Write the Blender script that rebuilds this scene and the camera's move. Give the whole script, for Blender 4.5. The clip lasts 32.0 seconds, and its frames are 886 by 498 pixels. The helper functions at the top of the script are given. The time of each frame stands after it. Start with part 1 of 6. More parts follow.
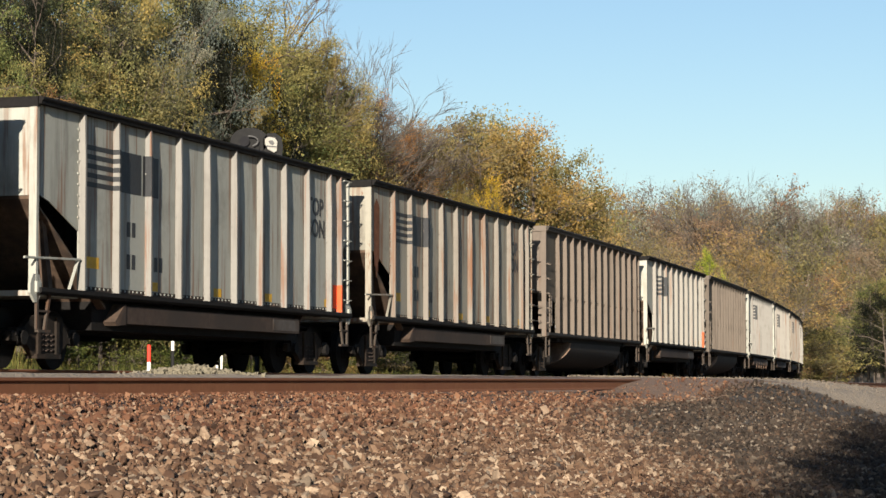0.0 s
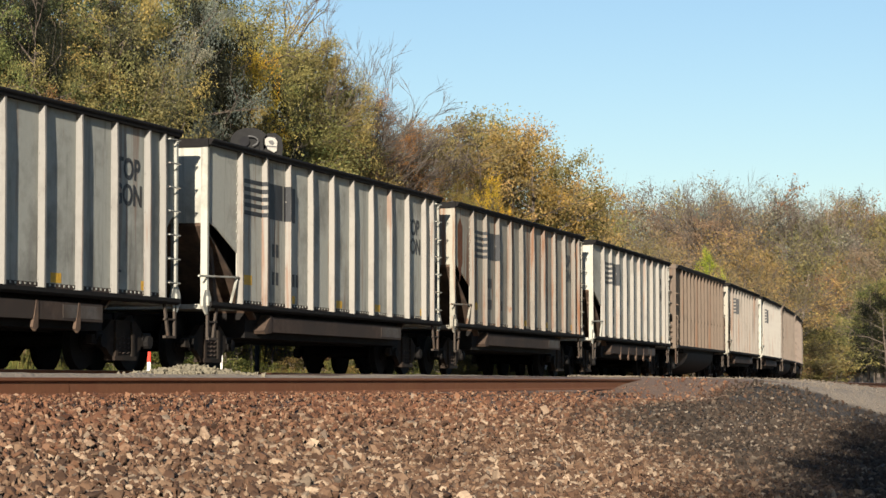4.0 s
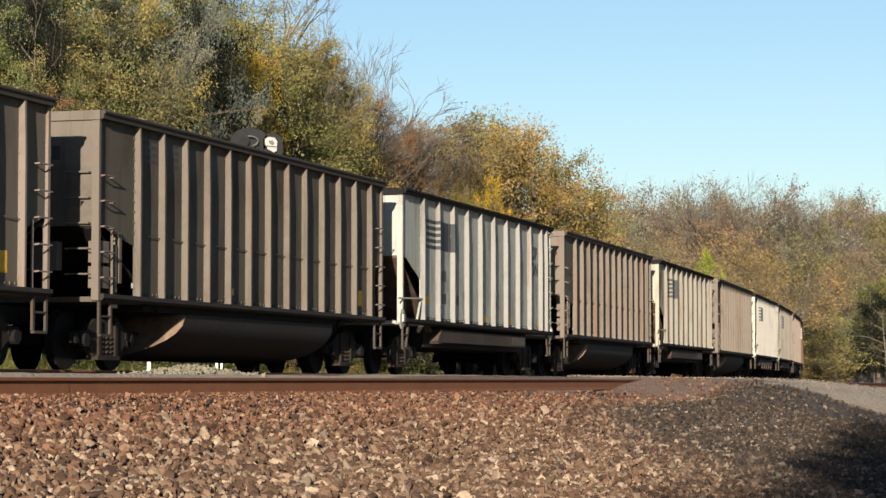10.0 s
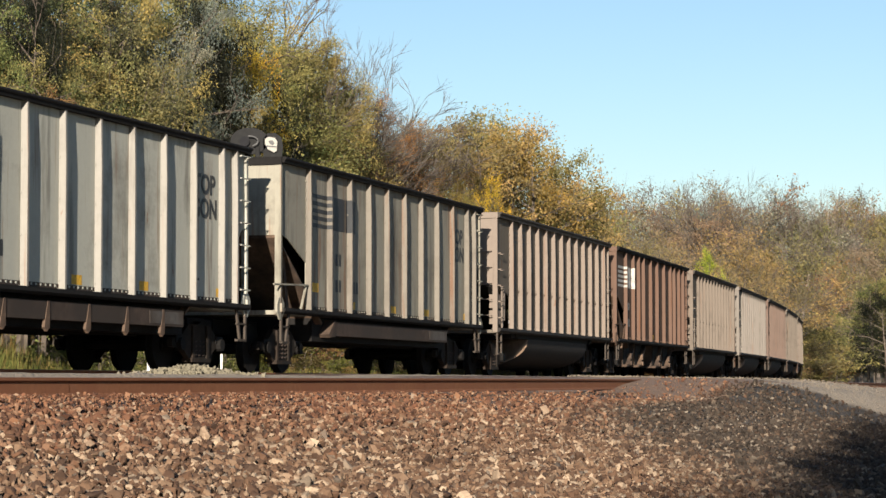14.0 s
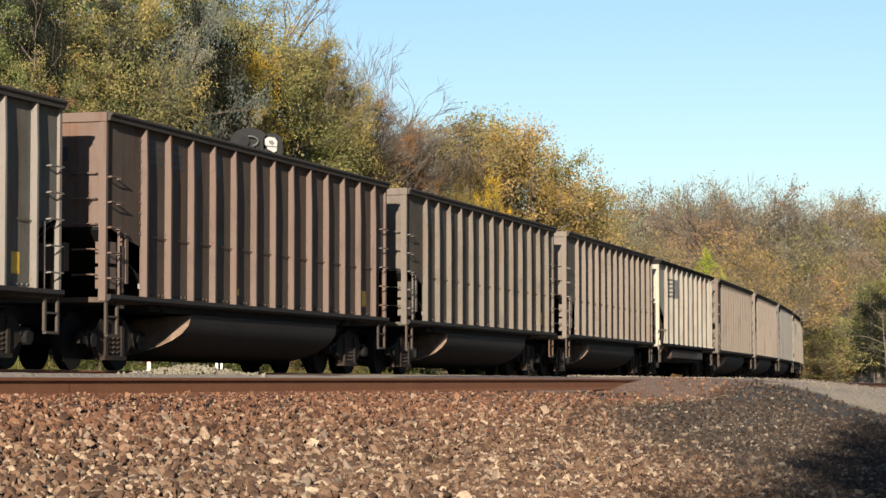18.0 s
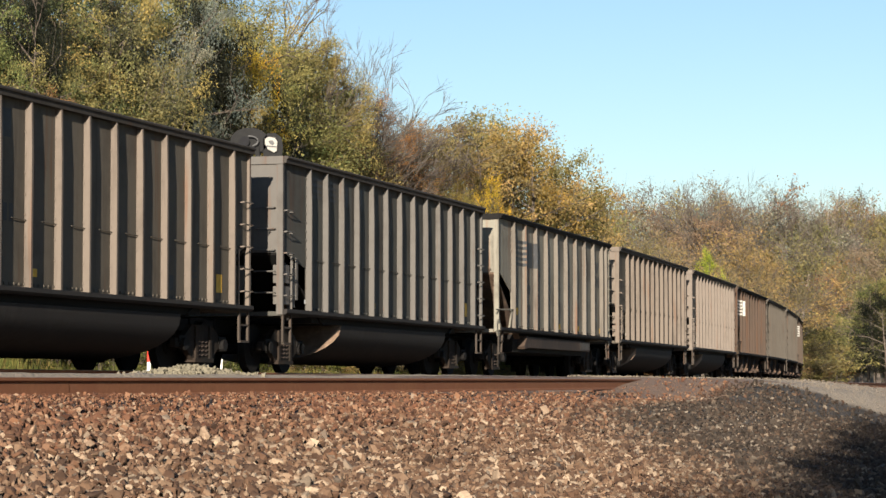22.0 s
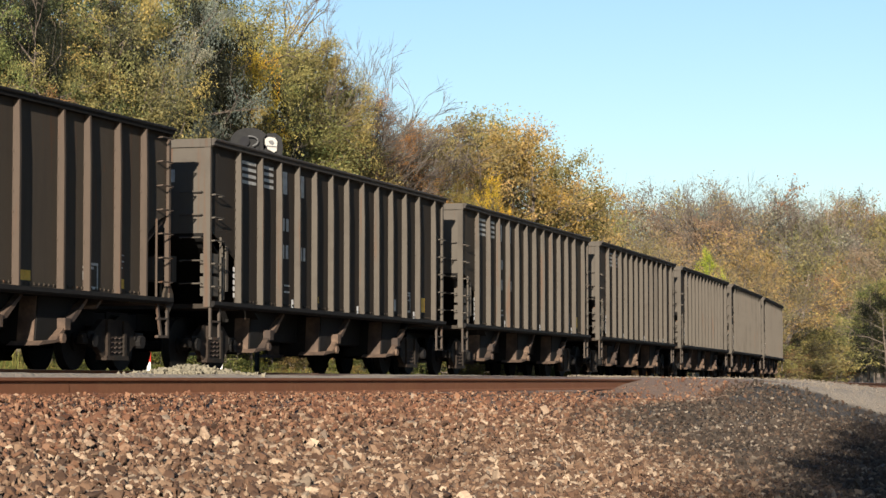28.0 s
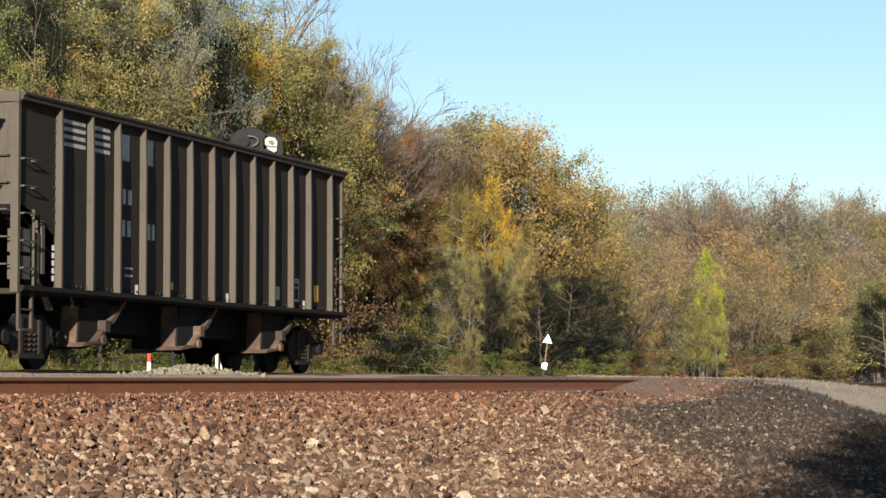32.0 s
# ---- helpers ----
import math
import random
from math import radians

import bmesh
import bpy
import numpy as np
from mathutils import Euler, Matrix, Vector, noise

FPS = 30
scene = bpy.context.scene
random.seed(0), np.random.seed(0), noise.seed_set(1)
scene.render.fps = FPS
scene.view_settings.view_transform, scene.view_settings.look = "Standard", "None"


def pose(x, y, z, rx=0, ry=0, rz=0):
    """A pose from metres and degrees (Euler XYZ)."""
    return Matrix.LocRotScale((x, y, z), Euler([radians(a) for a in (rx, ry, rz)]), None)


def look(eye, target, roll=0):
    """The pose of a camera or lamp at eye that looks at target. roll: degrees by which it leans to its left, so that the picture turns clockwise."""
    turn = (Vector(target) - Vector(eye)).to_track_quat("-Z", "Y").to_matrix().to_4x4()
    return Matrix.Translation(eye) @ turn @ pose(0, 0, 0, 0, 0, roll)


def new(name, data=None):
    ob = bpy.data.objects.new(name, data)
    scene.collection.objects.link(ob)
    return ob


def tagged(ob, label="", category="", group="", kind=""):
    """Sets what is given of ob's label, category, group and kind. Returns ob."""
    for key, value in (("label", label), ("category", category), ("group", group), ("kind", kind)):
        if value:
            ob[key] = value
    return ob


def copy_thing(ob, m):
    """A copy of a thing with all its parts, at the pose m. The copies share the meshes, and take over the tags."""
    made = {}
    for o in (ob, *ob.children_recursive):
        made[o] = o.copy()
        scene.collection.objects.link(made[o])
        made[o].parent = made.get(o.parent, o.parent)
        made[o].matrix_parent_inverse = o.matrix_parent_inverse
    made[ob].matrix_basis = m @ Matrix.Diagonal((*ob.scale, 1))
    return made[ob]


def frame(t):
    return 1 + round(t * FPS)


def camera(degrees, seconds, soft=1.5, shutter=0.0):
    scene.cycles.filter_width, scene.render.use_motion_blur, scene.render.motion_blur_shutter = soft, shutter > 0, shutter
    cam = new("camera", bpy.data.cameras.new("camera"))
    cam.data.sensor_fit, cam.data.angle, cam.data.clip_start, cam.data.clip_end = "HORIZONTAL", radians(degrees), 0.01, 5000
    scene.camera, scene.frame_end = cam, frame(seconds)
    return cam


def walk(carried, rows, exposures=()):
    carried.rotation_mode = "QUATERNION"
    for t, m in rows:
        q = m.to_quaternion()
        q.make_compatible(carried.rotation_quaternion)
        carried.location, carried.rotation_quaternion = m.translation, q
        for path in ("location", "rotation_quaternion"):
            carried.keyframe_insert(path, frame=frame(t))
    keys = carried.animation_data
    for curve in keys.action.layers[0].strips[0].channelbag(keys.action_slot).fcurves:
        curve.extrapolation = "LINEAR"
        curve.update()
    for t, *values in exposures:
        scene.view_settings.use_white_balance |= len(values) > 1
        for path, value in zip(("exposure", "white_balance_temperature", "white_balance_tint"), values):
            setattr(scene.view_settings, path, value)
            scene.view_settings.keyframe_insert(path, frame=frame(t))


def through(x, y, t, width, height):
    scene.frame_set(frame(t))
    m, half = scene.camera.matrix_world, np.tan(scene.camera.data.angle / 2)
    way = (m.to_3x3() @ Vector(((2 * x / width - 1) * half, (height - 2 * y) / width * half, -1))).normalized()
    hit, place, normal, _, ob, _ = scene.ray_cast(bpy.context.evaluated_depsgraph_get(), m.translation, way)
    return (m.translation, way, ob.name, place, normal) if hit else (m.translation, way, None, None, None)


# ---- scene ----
cam = camera(20.24, 32.0, soft=1.5)
ZC = 1.45                      # eye height over the ground beside the track
EYE = pose(0, 0, ZC, 93.15, 0, 0)
walk(cam, [(0.0, EYE), (32.0, EYE)], exposures=[(t, e, w, 13) for t, e, w in ((0.0, 1.26, 6150), (2.0, 1.27, 6150), (9.0, 1.32, 6150), (14.0, 1.38, 6120), (18.0, 1.44, 6120), (24.0, 1.45, 6120), (30.0, 1.50, 6060), (32.0, 1.49, 6060))])

# ---- daylight: low autumn sun from behind the eye ----
SUN_EL, SUN_AZ = 13.0, 186.4   # degrees; azimuth clockwise from +y
sun_from = Vector((math.sin(radians(SUN_AZ)) * math.cos(radians(SUN_EL)),
                   math.cos(radians(SUN_AZ)) * math.cos(radians(SUN_EL)), math.sin(radians(SUN_EL))))
world = bpy.data.worlds.new("sky_world")
scene.world = world
world.use_nodes = True
wn = world.node_tree.nodes
sky = wn.new("ShaderNodeTexSky")
sky.sky_type = "NISHITA"
sky.sun_disc = False
sky.sun_elevation = radians(SUN_EL)
sky.sun_rotation = radians(SUN_AZ)
sky.altitude = 200
sky.air_density, sky.dust_density, sky.ozone_density = 1.05, 0.2, 2.3
wn["Background"].inputs["Strength"].default_value = 0.051
world.node_tree.links.new(sky.outputs[0], wn["Background"].inputs["Color"])
sun = new("sun", bpy.data.lights.new("sun", "SUN"))
sun.data.energy, sun.data.angle, sun.data.color = 5.0, radians(0.55), (1.0, 0.875, 0.68)
sun.matrix_world = look((-60, -300, 120), tuple(Vector((-60, -300, 120)) - sun_from))


# ---- materials ----
def mat_new(name):
    m = bpy.data.materials.new(name)
    m.use_nodes = True
    nt = m.node_tree
    return m, nt, nt.nodes["Principled BSDF"]


def nod(nt, kind, **sets):
    n = nt.nodes.new(kind)
    for key, value in sets.items():
        n.inputs[key.replace("_", " ")].default_value = value
    return n


def ramp(nt, fac, stops):
    r = nt.nodes.new("ShaderNodeValToRGB")
    while len(r.color_ramp.elements) < len(stops):
        r.color_ramp.elements.new(0.5)
    for e, (p, c) in zip(r.color_ramp.elements, stops):
        e.position, e.color = p, (c, c, c, 1) if isinstance(c, float) else (*c, 1)
    nt.links.new(fac, r.inputs[0])
    return r.outputs[0]


def coords(nt, scale=(1, 1, 1), shift=(0, 0, 0), each=False):
    """Object space; each: shifted from object to object."""
    tc = nt.nodes.new("ShaderNodeTexCoord")
    mp = nod(nt, "ShaderNodeMapping", Scale=scale, Location=shift)
    nt.links.new(tc.outputs["Object"], mp.inputs[0])
    if each:
        info = nt.nodes.new("ShaderNodeObjectInfo")
        far = nt.nodes.new("ShaderNodeVectorMath")
        far.operation = "MULTIPLY_ADD"
        nt.links.new(info.outputs["Random"], far.inputs[0])
        far.inputs[1].default_value = (57.0, 31.0, 23.0)
        nt.links.new(mp.outputs[0], far.inputs[2])
        return far.outputs[0]
    return mp.outputs[0]


def noise_tex(nt, vec, scale, detail=4.0, rough=0.6):
    n = nod(nt, "ShaderNodeTexNoise", Scale=scale, Detail=detail, Roughness=rough)
    nt.links.new(vec, n.inputs["Vector"])
    return n.outputs["Fac"]


def mixc(nt, fac, a, b, blend="MIX"):
    m = nt.nodes.new("ShaderNodeMix")
    m.data_type, m.blend_type = "RGBA", blend
    for sock, v in ((m.inputs[0], fac), (m.inputs[6], a), (m.inputs[7], b)):
        if isinstance(v, (int, float)):
            sock.default_value = v
        elif isinstance(v, tuple):
            sock.default_value = (*v, 1)
        else:
            nt.links.new(v, sock)
    return m.outputs[2]


def bump(nt, bsdf, height, strength, dist):
    b = nod(nt, "ShaderNodeBump", Strength=strength, Distance=dist)
    nt.links.new(height, b.inputs["Height"])
    nt.links.new(b.outputs[0], bsdf.inputs["Normal"])


def paint(name, base, rust=0.3, dirt=0.4, seed=0.0, rough=0.8):
    """Weathered car paint: vertical rust runs, blotches of grime, fine grain."""
    m, nt, b = mat_new(name)
    pale = min(1.0, max(base) / 0.2)
    rustc = tuple(0.3 * a + 0.7 * pale * a for a in (0.15, 0.066, 0.03))
    dirtc = tuple(0.4 * a + 0.6 * pale * a for a in (0.05, 0.042, 0.035))
    sh = (seed * 7.3, seed * 3.1, seed * 1.7)
    streak = noise_tex(nt, coords(nt, (5.0, 5.0, 0.28), sh, True), 1.0, 5, 0.65)
    blot = noise_tex(nt, coords(nt, (0.7, 0.7, 0.7), sh, True), 1.0, 6, 0.7)
    fine = noise_tex(nt, coords(nt, (9, 9, 9), sh), 1.0, 4, 0.7)
    col = mixc(nt, ramp(nt, fine, [(0.3, 0.0), (0.75, 0.3)]), base, tuple(c * 0.72 for c in base))
    col = mixc(nt, ramp(nt, blot, [(0.56 - 0.2 * dirt, 0.0), (0.78 - 0.2 * dirt, min(1.0, 0.3 + dirt))]), col, dirtc)
    col = mixc(nt, ramp(nt, streak, [(0.61 - 0.17 * rust, 0.0), (0.71 - 0.14 * rust, min(1.0, 0.3 + rust))]), col, rustc)
    soot = noise_tex(nt, coords(nt, (2.6, 2.6, 0.22), (sh[1], sh[0], 0.4), True), 1.0, 6, 0.7)
    col = mixc(nt, ramp(nt, soot, [(0.56 - 0.14 * dirt, 0.0), (0.70 - 0.12 * dirt, min(0.85, 0.25 + dirt))]), col, dirtc)
    scab = noise_tex(nt, coords(nt, (3.2, 3.2, 1.3), (sh[2], sh[1], sh[0]), True), 1.0, 7, 0.72)
    col = mixc(nt, ramp(nt, scab, [(0.70 - 0.12 * rust, 0.0), (0.75 - 0.12 * rust, 0.75)]), col, rustc)
    nt.links.new(col, b.inputs["Base Color"])
    b.inputs["Roughness"].default_value = rough
    b.inputs["Specular IOR Level"].default_value = 0.1
    bump(nt, b, fine, 0.12, 0.01)
    return m


def plain(name, base, rough=0.7, vary=0.35, scale=8.0, metal=0.0, relief=0.2, second=None):
    m, nt, b = mat_new(name)
    f1 = noise_tex(nt, coords(nt), scale, 5, 0.65)
    f2 = noise_tex(nt, coords(nt), scale * 0.12, 3, 0.5)
    col = mixc(nt, ramp(nt, f1, [(0.3, 0.0), (0.72, 1.0)]), base, tuple(c * (1 - vary) for c in base))
    if second:
        col = mixc(nt, ramp(nt, f2, [(0.42, 0.0), (0.62, 1.0)]), col, second)
    nt.links.new(col, b.inputs["Base Color"])
    b.inputs["Roughness"].default_value, b.inputs["Metallic"].default_value = rough, metal
    b.inputs["Specular IOR Level"].default_value = 0.15
    bump(nt, b, f1, relief, 0.02)
    return m


def foliage(name, cols, rough=0.65, through=0.42):
    """Leaves whose colour changes from leaf to leaf and from bough to bough."""
    m, nt, b = mat_new(name)
    g = nt.nodes.new("ShaderNodeNewGeometry")
    big = noise_tex(nt, coords(nt), 0.55, 2, 0.5)
    add = nt.nodes.new("ShaderNodeMath")
    add.operation = "MULTIPLY_ADD"
    nt.links.new(g.outputs["Random Per Island"], add.inputs[0])
    add.inputs[1].default_value = 0.26
    nt.links.new(big, add.inputs[2])
    n = len(cols)
    col = ramp(nt, add.outputs[0], [(0.36 + 0.6 * i / (n - 1), c) for i, c in enumerate(cols)])
    info = nt.nodes.new("ShaderNodeObjectInfo")
    tone = ramp(nt, info.outputs["Random"], [(0.0, (0.58, 0.62, 0.70)), (0.3, (0.95, 0.90, 0.80)), (0.5, (0.88, 1.0, 0.92)), (0.75, (1.22, 1.02, 0.82)), (1.0, (1.28, 1.18, 0.98))])
    col = mixc(nt, 1.0, col, tone, "MULTIPLY")
    nt.links.new(col, b.inputs["Base Color"])
    b.inputs["Roughness"].default_value = rough
    b.inputs["Specular IOR Level"].default_value = 0.25
    tr = nt.nodes.new("ShaderNodeBsdfTranslucent")
    nt.links.new(col, tr.inputs[0])
    mx = nt.nodes.new("ShaderNodeMixShader")
    mx.inputs[0].default_value = through
    nt.links.new(b.outputs[0], mx.inputs[1])
    nt.links.new(tr.outputs[0], mx.inputs[2])
    nt.links.new(mx.outputs[0], nt.nodes["Material Output"].inputs[0])
    return m


IRON = plain("dark_iron", (0.0115, 0.0105, 0.010), 0.85, 0.5, 14)
FRAME = plain("truck_iron", (0.034, 0.025, 0.019), 0.92, 0.5, 12, second=(0.014, 0.012, 0.010))
WHEEL = plain("wheel_steel", (0.008, 0.0075, 0.007), 0.85, 0.4, 10)
COAL = plain("coal", (0.012, 0.012, 0.013), 0.6, 0.5, 20, relief=0.8)
TUB = plain("tub_steel", (0.029, 0.026, 0.024), 0.75, 0.45, 5, second=(0.021, 0.019, 0.018))
# rust, much lighter than the tub, to paint its end's sunlit crescent
TUBEND = plain("sunlit_tub_end", (0.24, 0.165, 0.115), 0.8, 0.5, 7, second=(0.05, 0.036, 0.028))
CHUTE = plain("chute_steel", (0.012, 0.0105, 0.0095), 0.9, 0.5, 6, second=(0.007, 0.0065, 0.006))
BEAM = plain("beam_steel", (0.062, 0.045, 0.036), 0.85, 0.45, 7, second=(0.034, 0.027, 0.023))
PLATE = plain("data_plate_paint", (0.10, 0.092, 0.085), 0.7, 0.5, 9, second=(0.05, 0.038, 0.03))
GATE = plain("gate_steel", (0.13, 0.088, 0.062), 0.9, 0.5, 10, second=(0.04, 0.03, 0.025))
RUSTY = plain("rusted_steel", (0.185, 0.080, 0.040), 0.9, 0.3, 16, second=(0.15, 0.062, 0.032))
RAILHEAD = plain("rail_head_steel", (0.24, 0.18, 0.14), 0.5, 0.3, 6, 0.2)
TIE = plain("creosoted_tie", (0.045, 0.033, 0.026), 0.9, 0.5, 20)
YELLOW = plain("yellow_plate", (0.62, 0.36, 0.04), 0.6, 0.4, 12)
ORANGE = plain("orange_primer", (0.62, 0.10, 0.03), 0.6, 0.3, 9)
WHITE = plain("white_marking", (0.72, 0.71, 0.68), 0.55, 0.3, 7)
FADED = plain("faded_marking", (0.40, 0.39, 0.36), 0.6, 0.5, 7)
BLACKMARK = plain("black_marking", (0.035, 0.037, 0.04), 0.55, 0.3, 7)
GHOST = plain("ghost_marking", (0.045, 0.045, 0.047), 0.6, 0.4, 7)
REFLECT = plain("reflector_white", (0.7, 0.69, 0.66), 0.35, 0.15, 15)
REDMARK = plain("red_marker", (0.62, 0.05, 0.03), 0.5, 0.2, 9)
BLACK = plain("black_enamel", (0.02, 0.02, 0.02), 0.95, 0.3, 9)
BARK = plain("bark", (0.11, 0.09, 0.072), 0.95, 0.5, 9, relief=0.6)
TWIGBARK = plain("twig_bark", (0.118, 0.098, 0.081), 0.95, 0.4, 9, relief=0.4)
PALEBARK = plain("pale_bark", (0.23, 0.20, 0.165), 0.9, 0.4, 6, relief=0.4)
LEAVES = {
    "olive": foliage("olive_leaves", [(0.073, 0.079, 0.030), (0.176, 0.166, 0.066), (0.301, 0.258, 0.097), (0.428, 0.330, 0.137)]),
    "green": foliage("green_leaves", [(0.042, 0.064, 0.028), (0.112, 0.136, 0.047), (0.225, 0.222, 0.079), (0.367, 0.306, 0.108)]),
    "bluegreen": foliage("grey_green_leaves", [(0.048, 0.067, 0.062), (0.119, 0.147, 0.128), (0.235, 0.263, 0.227), (0.399, 0.414, 0.370)]),
    "gold": foliage("golden_leaves", [(0.174, 0.132, 0.014), (0.344, 0.231, 0.022), (0.568, 0.340, 0.026), (0.535, 0.260, 0.026)]),
    "rust": foliage("russet_leaves", [(0.079, 0.059, 0.033), (0.176, 0.109, 0.051), (0.288, 0.156, 0.068), (0.400, 0.191, 0.086)]),
    "tan": foliage("tan_leaves", [(0.124, 0.105, 0.048), (0.228, 0.184, 0.078), (0.321, 0.246, 0.109), (0.374, 0.246, 0.113)]),
    "ochre": foliage("ochre_leaves", [(0.082, 0.069, 0.025), (0.153, 0.121, 0.035), (0.229, 0.168, 0.046), (0.273, 0.189, 0.058)]),
    "lime": foliage("lime_leaves", [(0.075, 0.114, 0.019), (0.179, 0.235, 0.026), (0.330, 0.372, 0.034), (0.478, 0.468, 0.046)]),
    # near-black: the shade of hollows and recesses is put into the leaf colour
    "dark": foliage("painted_shade_leaves", [(0.005, 0.007, 0.005), (0.011, 0.014, 0.008), (0.018, 0.022, 0.012), (0.034, 0.034, 0.019)]),
    # haze of distance painted in: tan leaf colour made paler and greyer
    "hazy": foliage("haze_toned_leaves", [(0.139, 0.115, 0.087), (0.207, 0.161, 0.116), (0.266, 0.203, 0.147), (0.288, 0.196, 0.147)]),
    "dry": foliage("dry_grass", [(0.088, 0.079, 0.026), (0.169, 0.133, 0.050), (0.239, 0.175, 0.077), (0.115, 0.124, 0.031)], 0.8),
    "weed": foliage("green_weeds", [(0.044, 0.062, 0.017), (0.101, 0.122, 0.031), (0.190, 0.182, 0.049), (0.254, 0.195, 0.065)], 0.75),
}

# ---- the line of the track: distance s runs away from the eye along the near flank of the train ----
DS = 0.5
S_ALL = np.arange(-900, 900, DS)
bend = np.where(S_ALL < -20, 0.0, np.where(S_ALL > 110, 0.0012, 0.00138 - 5e-6 * np.abs(S_ALL)))
HEAD = -np.cumsum(bend) * DS
HEAD += 0.30989 - np.interp(0, S_ALL, HEAD)
LX, LY = np.cumsum(np.sin(HEAD)) * DS, np.cumsum(np.cos(HEAD)) * DS
LX += -7.11 - np.interp(0, S_ALL, LX)
LY += 33.0 - np.interp(0, S_ALL, LY)


def line(s, o):
    """Plan position at s along the line, o metres to the eye's side of the train's flank, and the heading."""
    h = np.interp(s, S_ALL, HEAD)
    return np.interp(s, S_ALL, LX) + o * np.cos(h), np.interp(s, S_ALL, LY) - o * np.sin(h), h


def line_coords(x, y):
    """s and o of plan points."""
    x, y = np.asarray(x, float), np.asarray(y, float)
    s = np.zeros_like(x)
    near = np.full_like(x, 1e9)
    for i in range(0, len(S_ALL), 24):
        d = (x - LX[i]) ** 2 + (y - LY[i]) ** 2
        m = d < near
        near[m], s[m] = d[m], S_ALL[i]
    for _ in range(3):
        h = np.interp(s, S_ALL, HEAD)
        s = s + (x - np.interp(s, S_ALL, LX)) * np.sin(h) + (y - np.interp(s, S_ALL, LY)) * np.cos(h)
    h = np.interp(s, S_ALL, HEAD)
    o = (x - np.interp(s, S_ALL, LX)) * np.cos(h) - (y - np.interp(s, S_ALL, LY)) * np.sin(h)
    return s, o


def step(a, b, x):
    t = np.clip((x - a) / (b - a), 0, 1)
    return t * t * (3 - 2 * t)


TRAIN_RAIL = 0.25                      # rail heads, over the eye
RAIL_S, RAIL_Z = (-60, -10, 0, 10, 25, 45, 90, 900), (0.03, 0.075, 0.097, 0.117, 0.12, 0.10, 0.09, 0.09)


def height(x, y):
    """Ground height over the plan."""
    s, o = line_coords(x, y)
    base = np.interp(o, (-8, -5.5, -4.2, -3.2, -0.1, 0.9, 2.2, 4.2, 5.0, 7.1, 7.5, 8.1, 9.6, 12, 16, 22, 40),
                     (-0.25, -0.3, -0.15, 0.05, 0.06, 0.05, 0.15, 0.14, -0.12, -0.115, -0.15, -0.28, -0.63, -0.95, -1.38, -1.45, -1.5))
    rz = np.interp(s, RAIL_S, RAIL_Z)
    road = np.interp(o, (-4, -0.5, 2, 5, 6.98, 7.6, 9.5, 12, 16, 22), (0.1, 0.22, 0.2, 0.15, 0.135, 0.09, -0.12, -0.5, -1.0, -1.4)) + (rz - 0.11) * 0.6
    w = step(9.5, 14.5, s - 0.25 * np.maximum(o - 8, 0) - 2.2 * np.maximum(o - 7.2, 0)) * (1 - step(33, 39, s)) * step(-3.5, 0.5, o)
    z = base * (1 - w) + road * w
    # darker spoil heaped in front of the crossing
    z = z + 0.17 * np.exp(-((s - 15) / 5.0) ** 2 - ((o - 9.1) / 0.8) ** 2) * 0.8
    # hillside inside the curve
    b = np.maximum(-o - 11 + 3 * np.sin(s * 0.11), 0)
    z = z + 16 * (1 - np.exp(-b * 0.035)) * (1 - 0.55 * step(110, 200, s))
    # rising woods outside and beyond the curve
    far = step(9, 40, o) * step(95, 240, s)
    z = z + far * 9
    far2 = np.maximum(y - 300, 0) * 0.075 * step(8, 40, np.abs(o))
    z = z + np.minimum(far2, 14)
    return ZC + z


def mesh_np(name, co, faces_n, idx):
    """A mesh from numpy: co (n,3), idx (m,faces_n)."""
    me = bpy.data.meshes.new(name)
    me.vertices.add(len(co))
    me.vertices.foreach_set("co", np.ascontiguousarray(co, dtype=np.float32).ravel())
    m = len(idx)
    me.loops.add(m * faces_n)
    me.loops.foreach_set("vertex_index", np.ascontiguousarray(idx, dtype=np.int32).ravel())
    me.polygons.add(m)
    me.polygons.foreach_set("loop_start", np.arange(0, m * faces_n, faces_n, dtype=np.int32))
    me.update(calc_edges=True)
    me.shade_flat()
    return me


# ---- ground: one sheet to the horizon ----
def ground_material():
    m, nt, b = mat_new("ground_earth")
    v = coords(nt)
    big = noise_tex(nt, v, 0.22, 5, 0.6)
    mid = noise_tex(nt, v, 1.7, 6, 0.7)
    fine = noise_tex(nt, v, 22, 5, 0.75)
    col = mixc(nt, ramp(nt, big, [(0.35, 0.0), (0.65, 1.0)]), (0.085, 0.075, 0.045), (0.12, 0.085, 0.05))
    col = mixc(nt, ramp(nt, mid, [(0.4, 0.0), (0.7, 0.8)]), col, (0.06, 0.065, 0.025))
    col = mixc(nt, ramp(nt, fine, [(0.35, 0.0), (0.8, 0.7)]), col, (0.20, 0.16, 0.11))
    nt.links.new(col, b.inputs["Base Color"])
    b.inputs["Roughness"].default_value = 0.95
    bump(nt, b, fine, 0.6, 0.05)
    return m


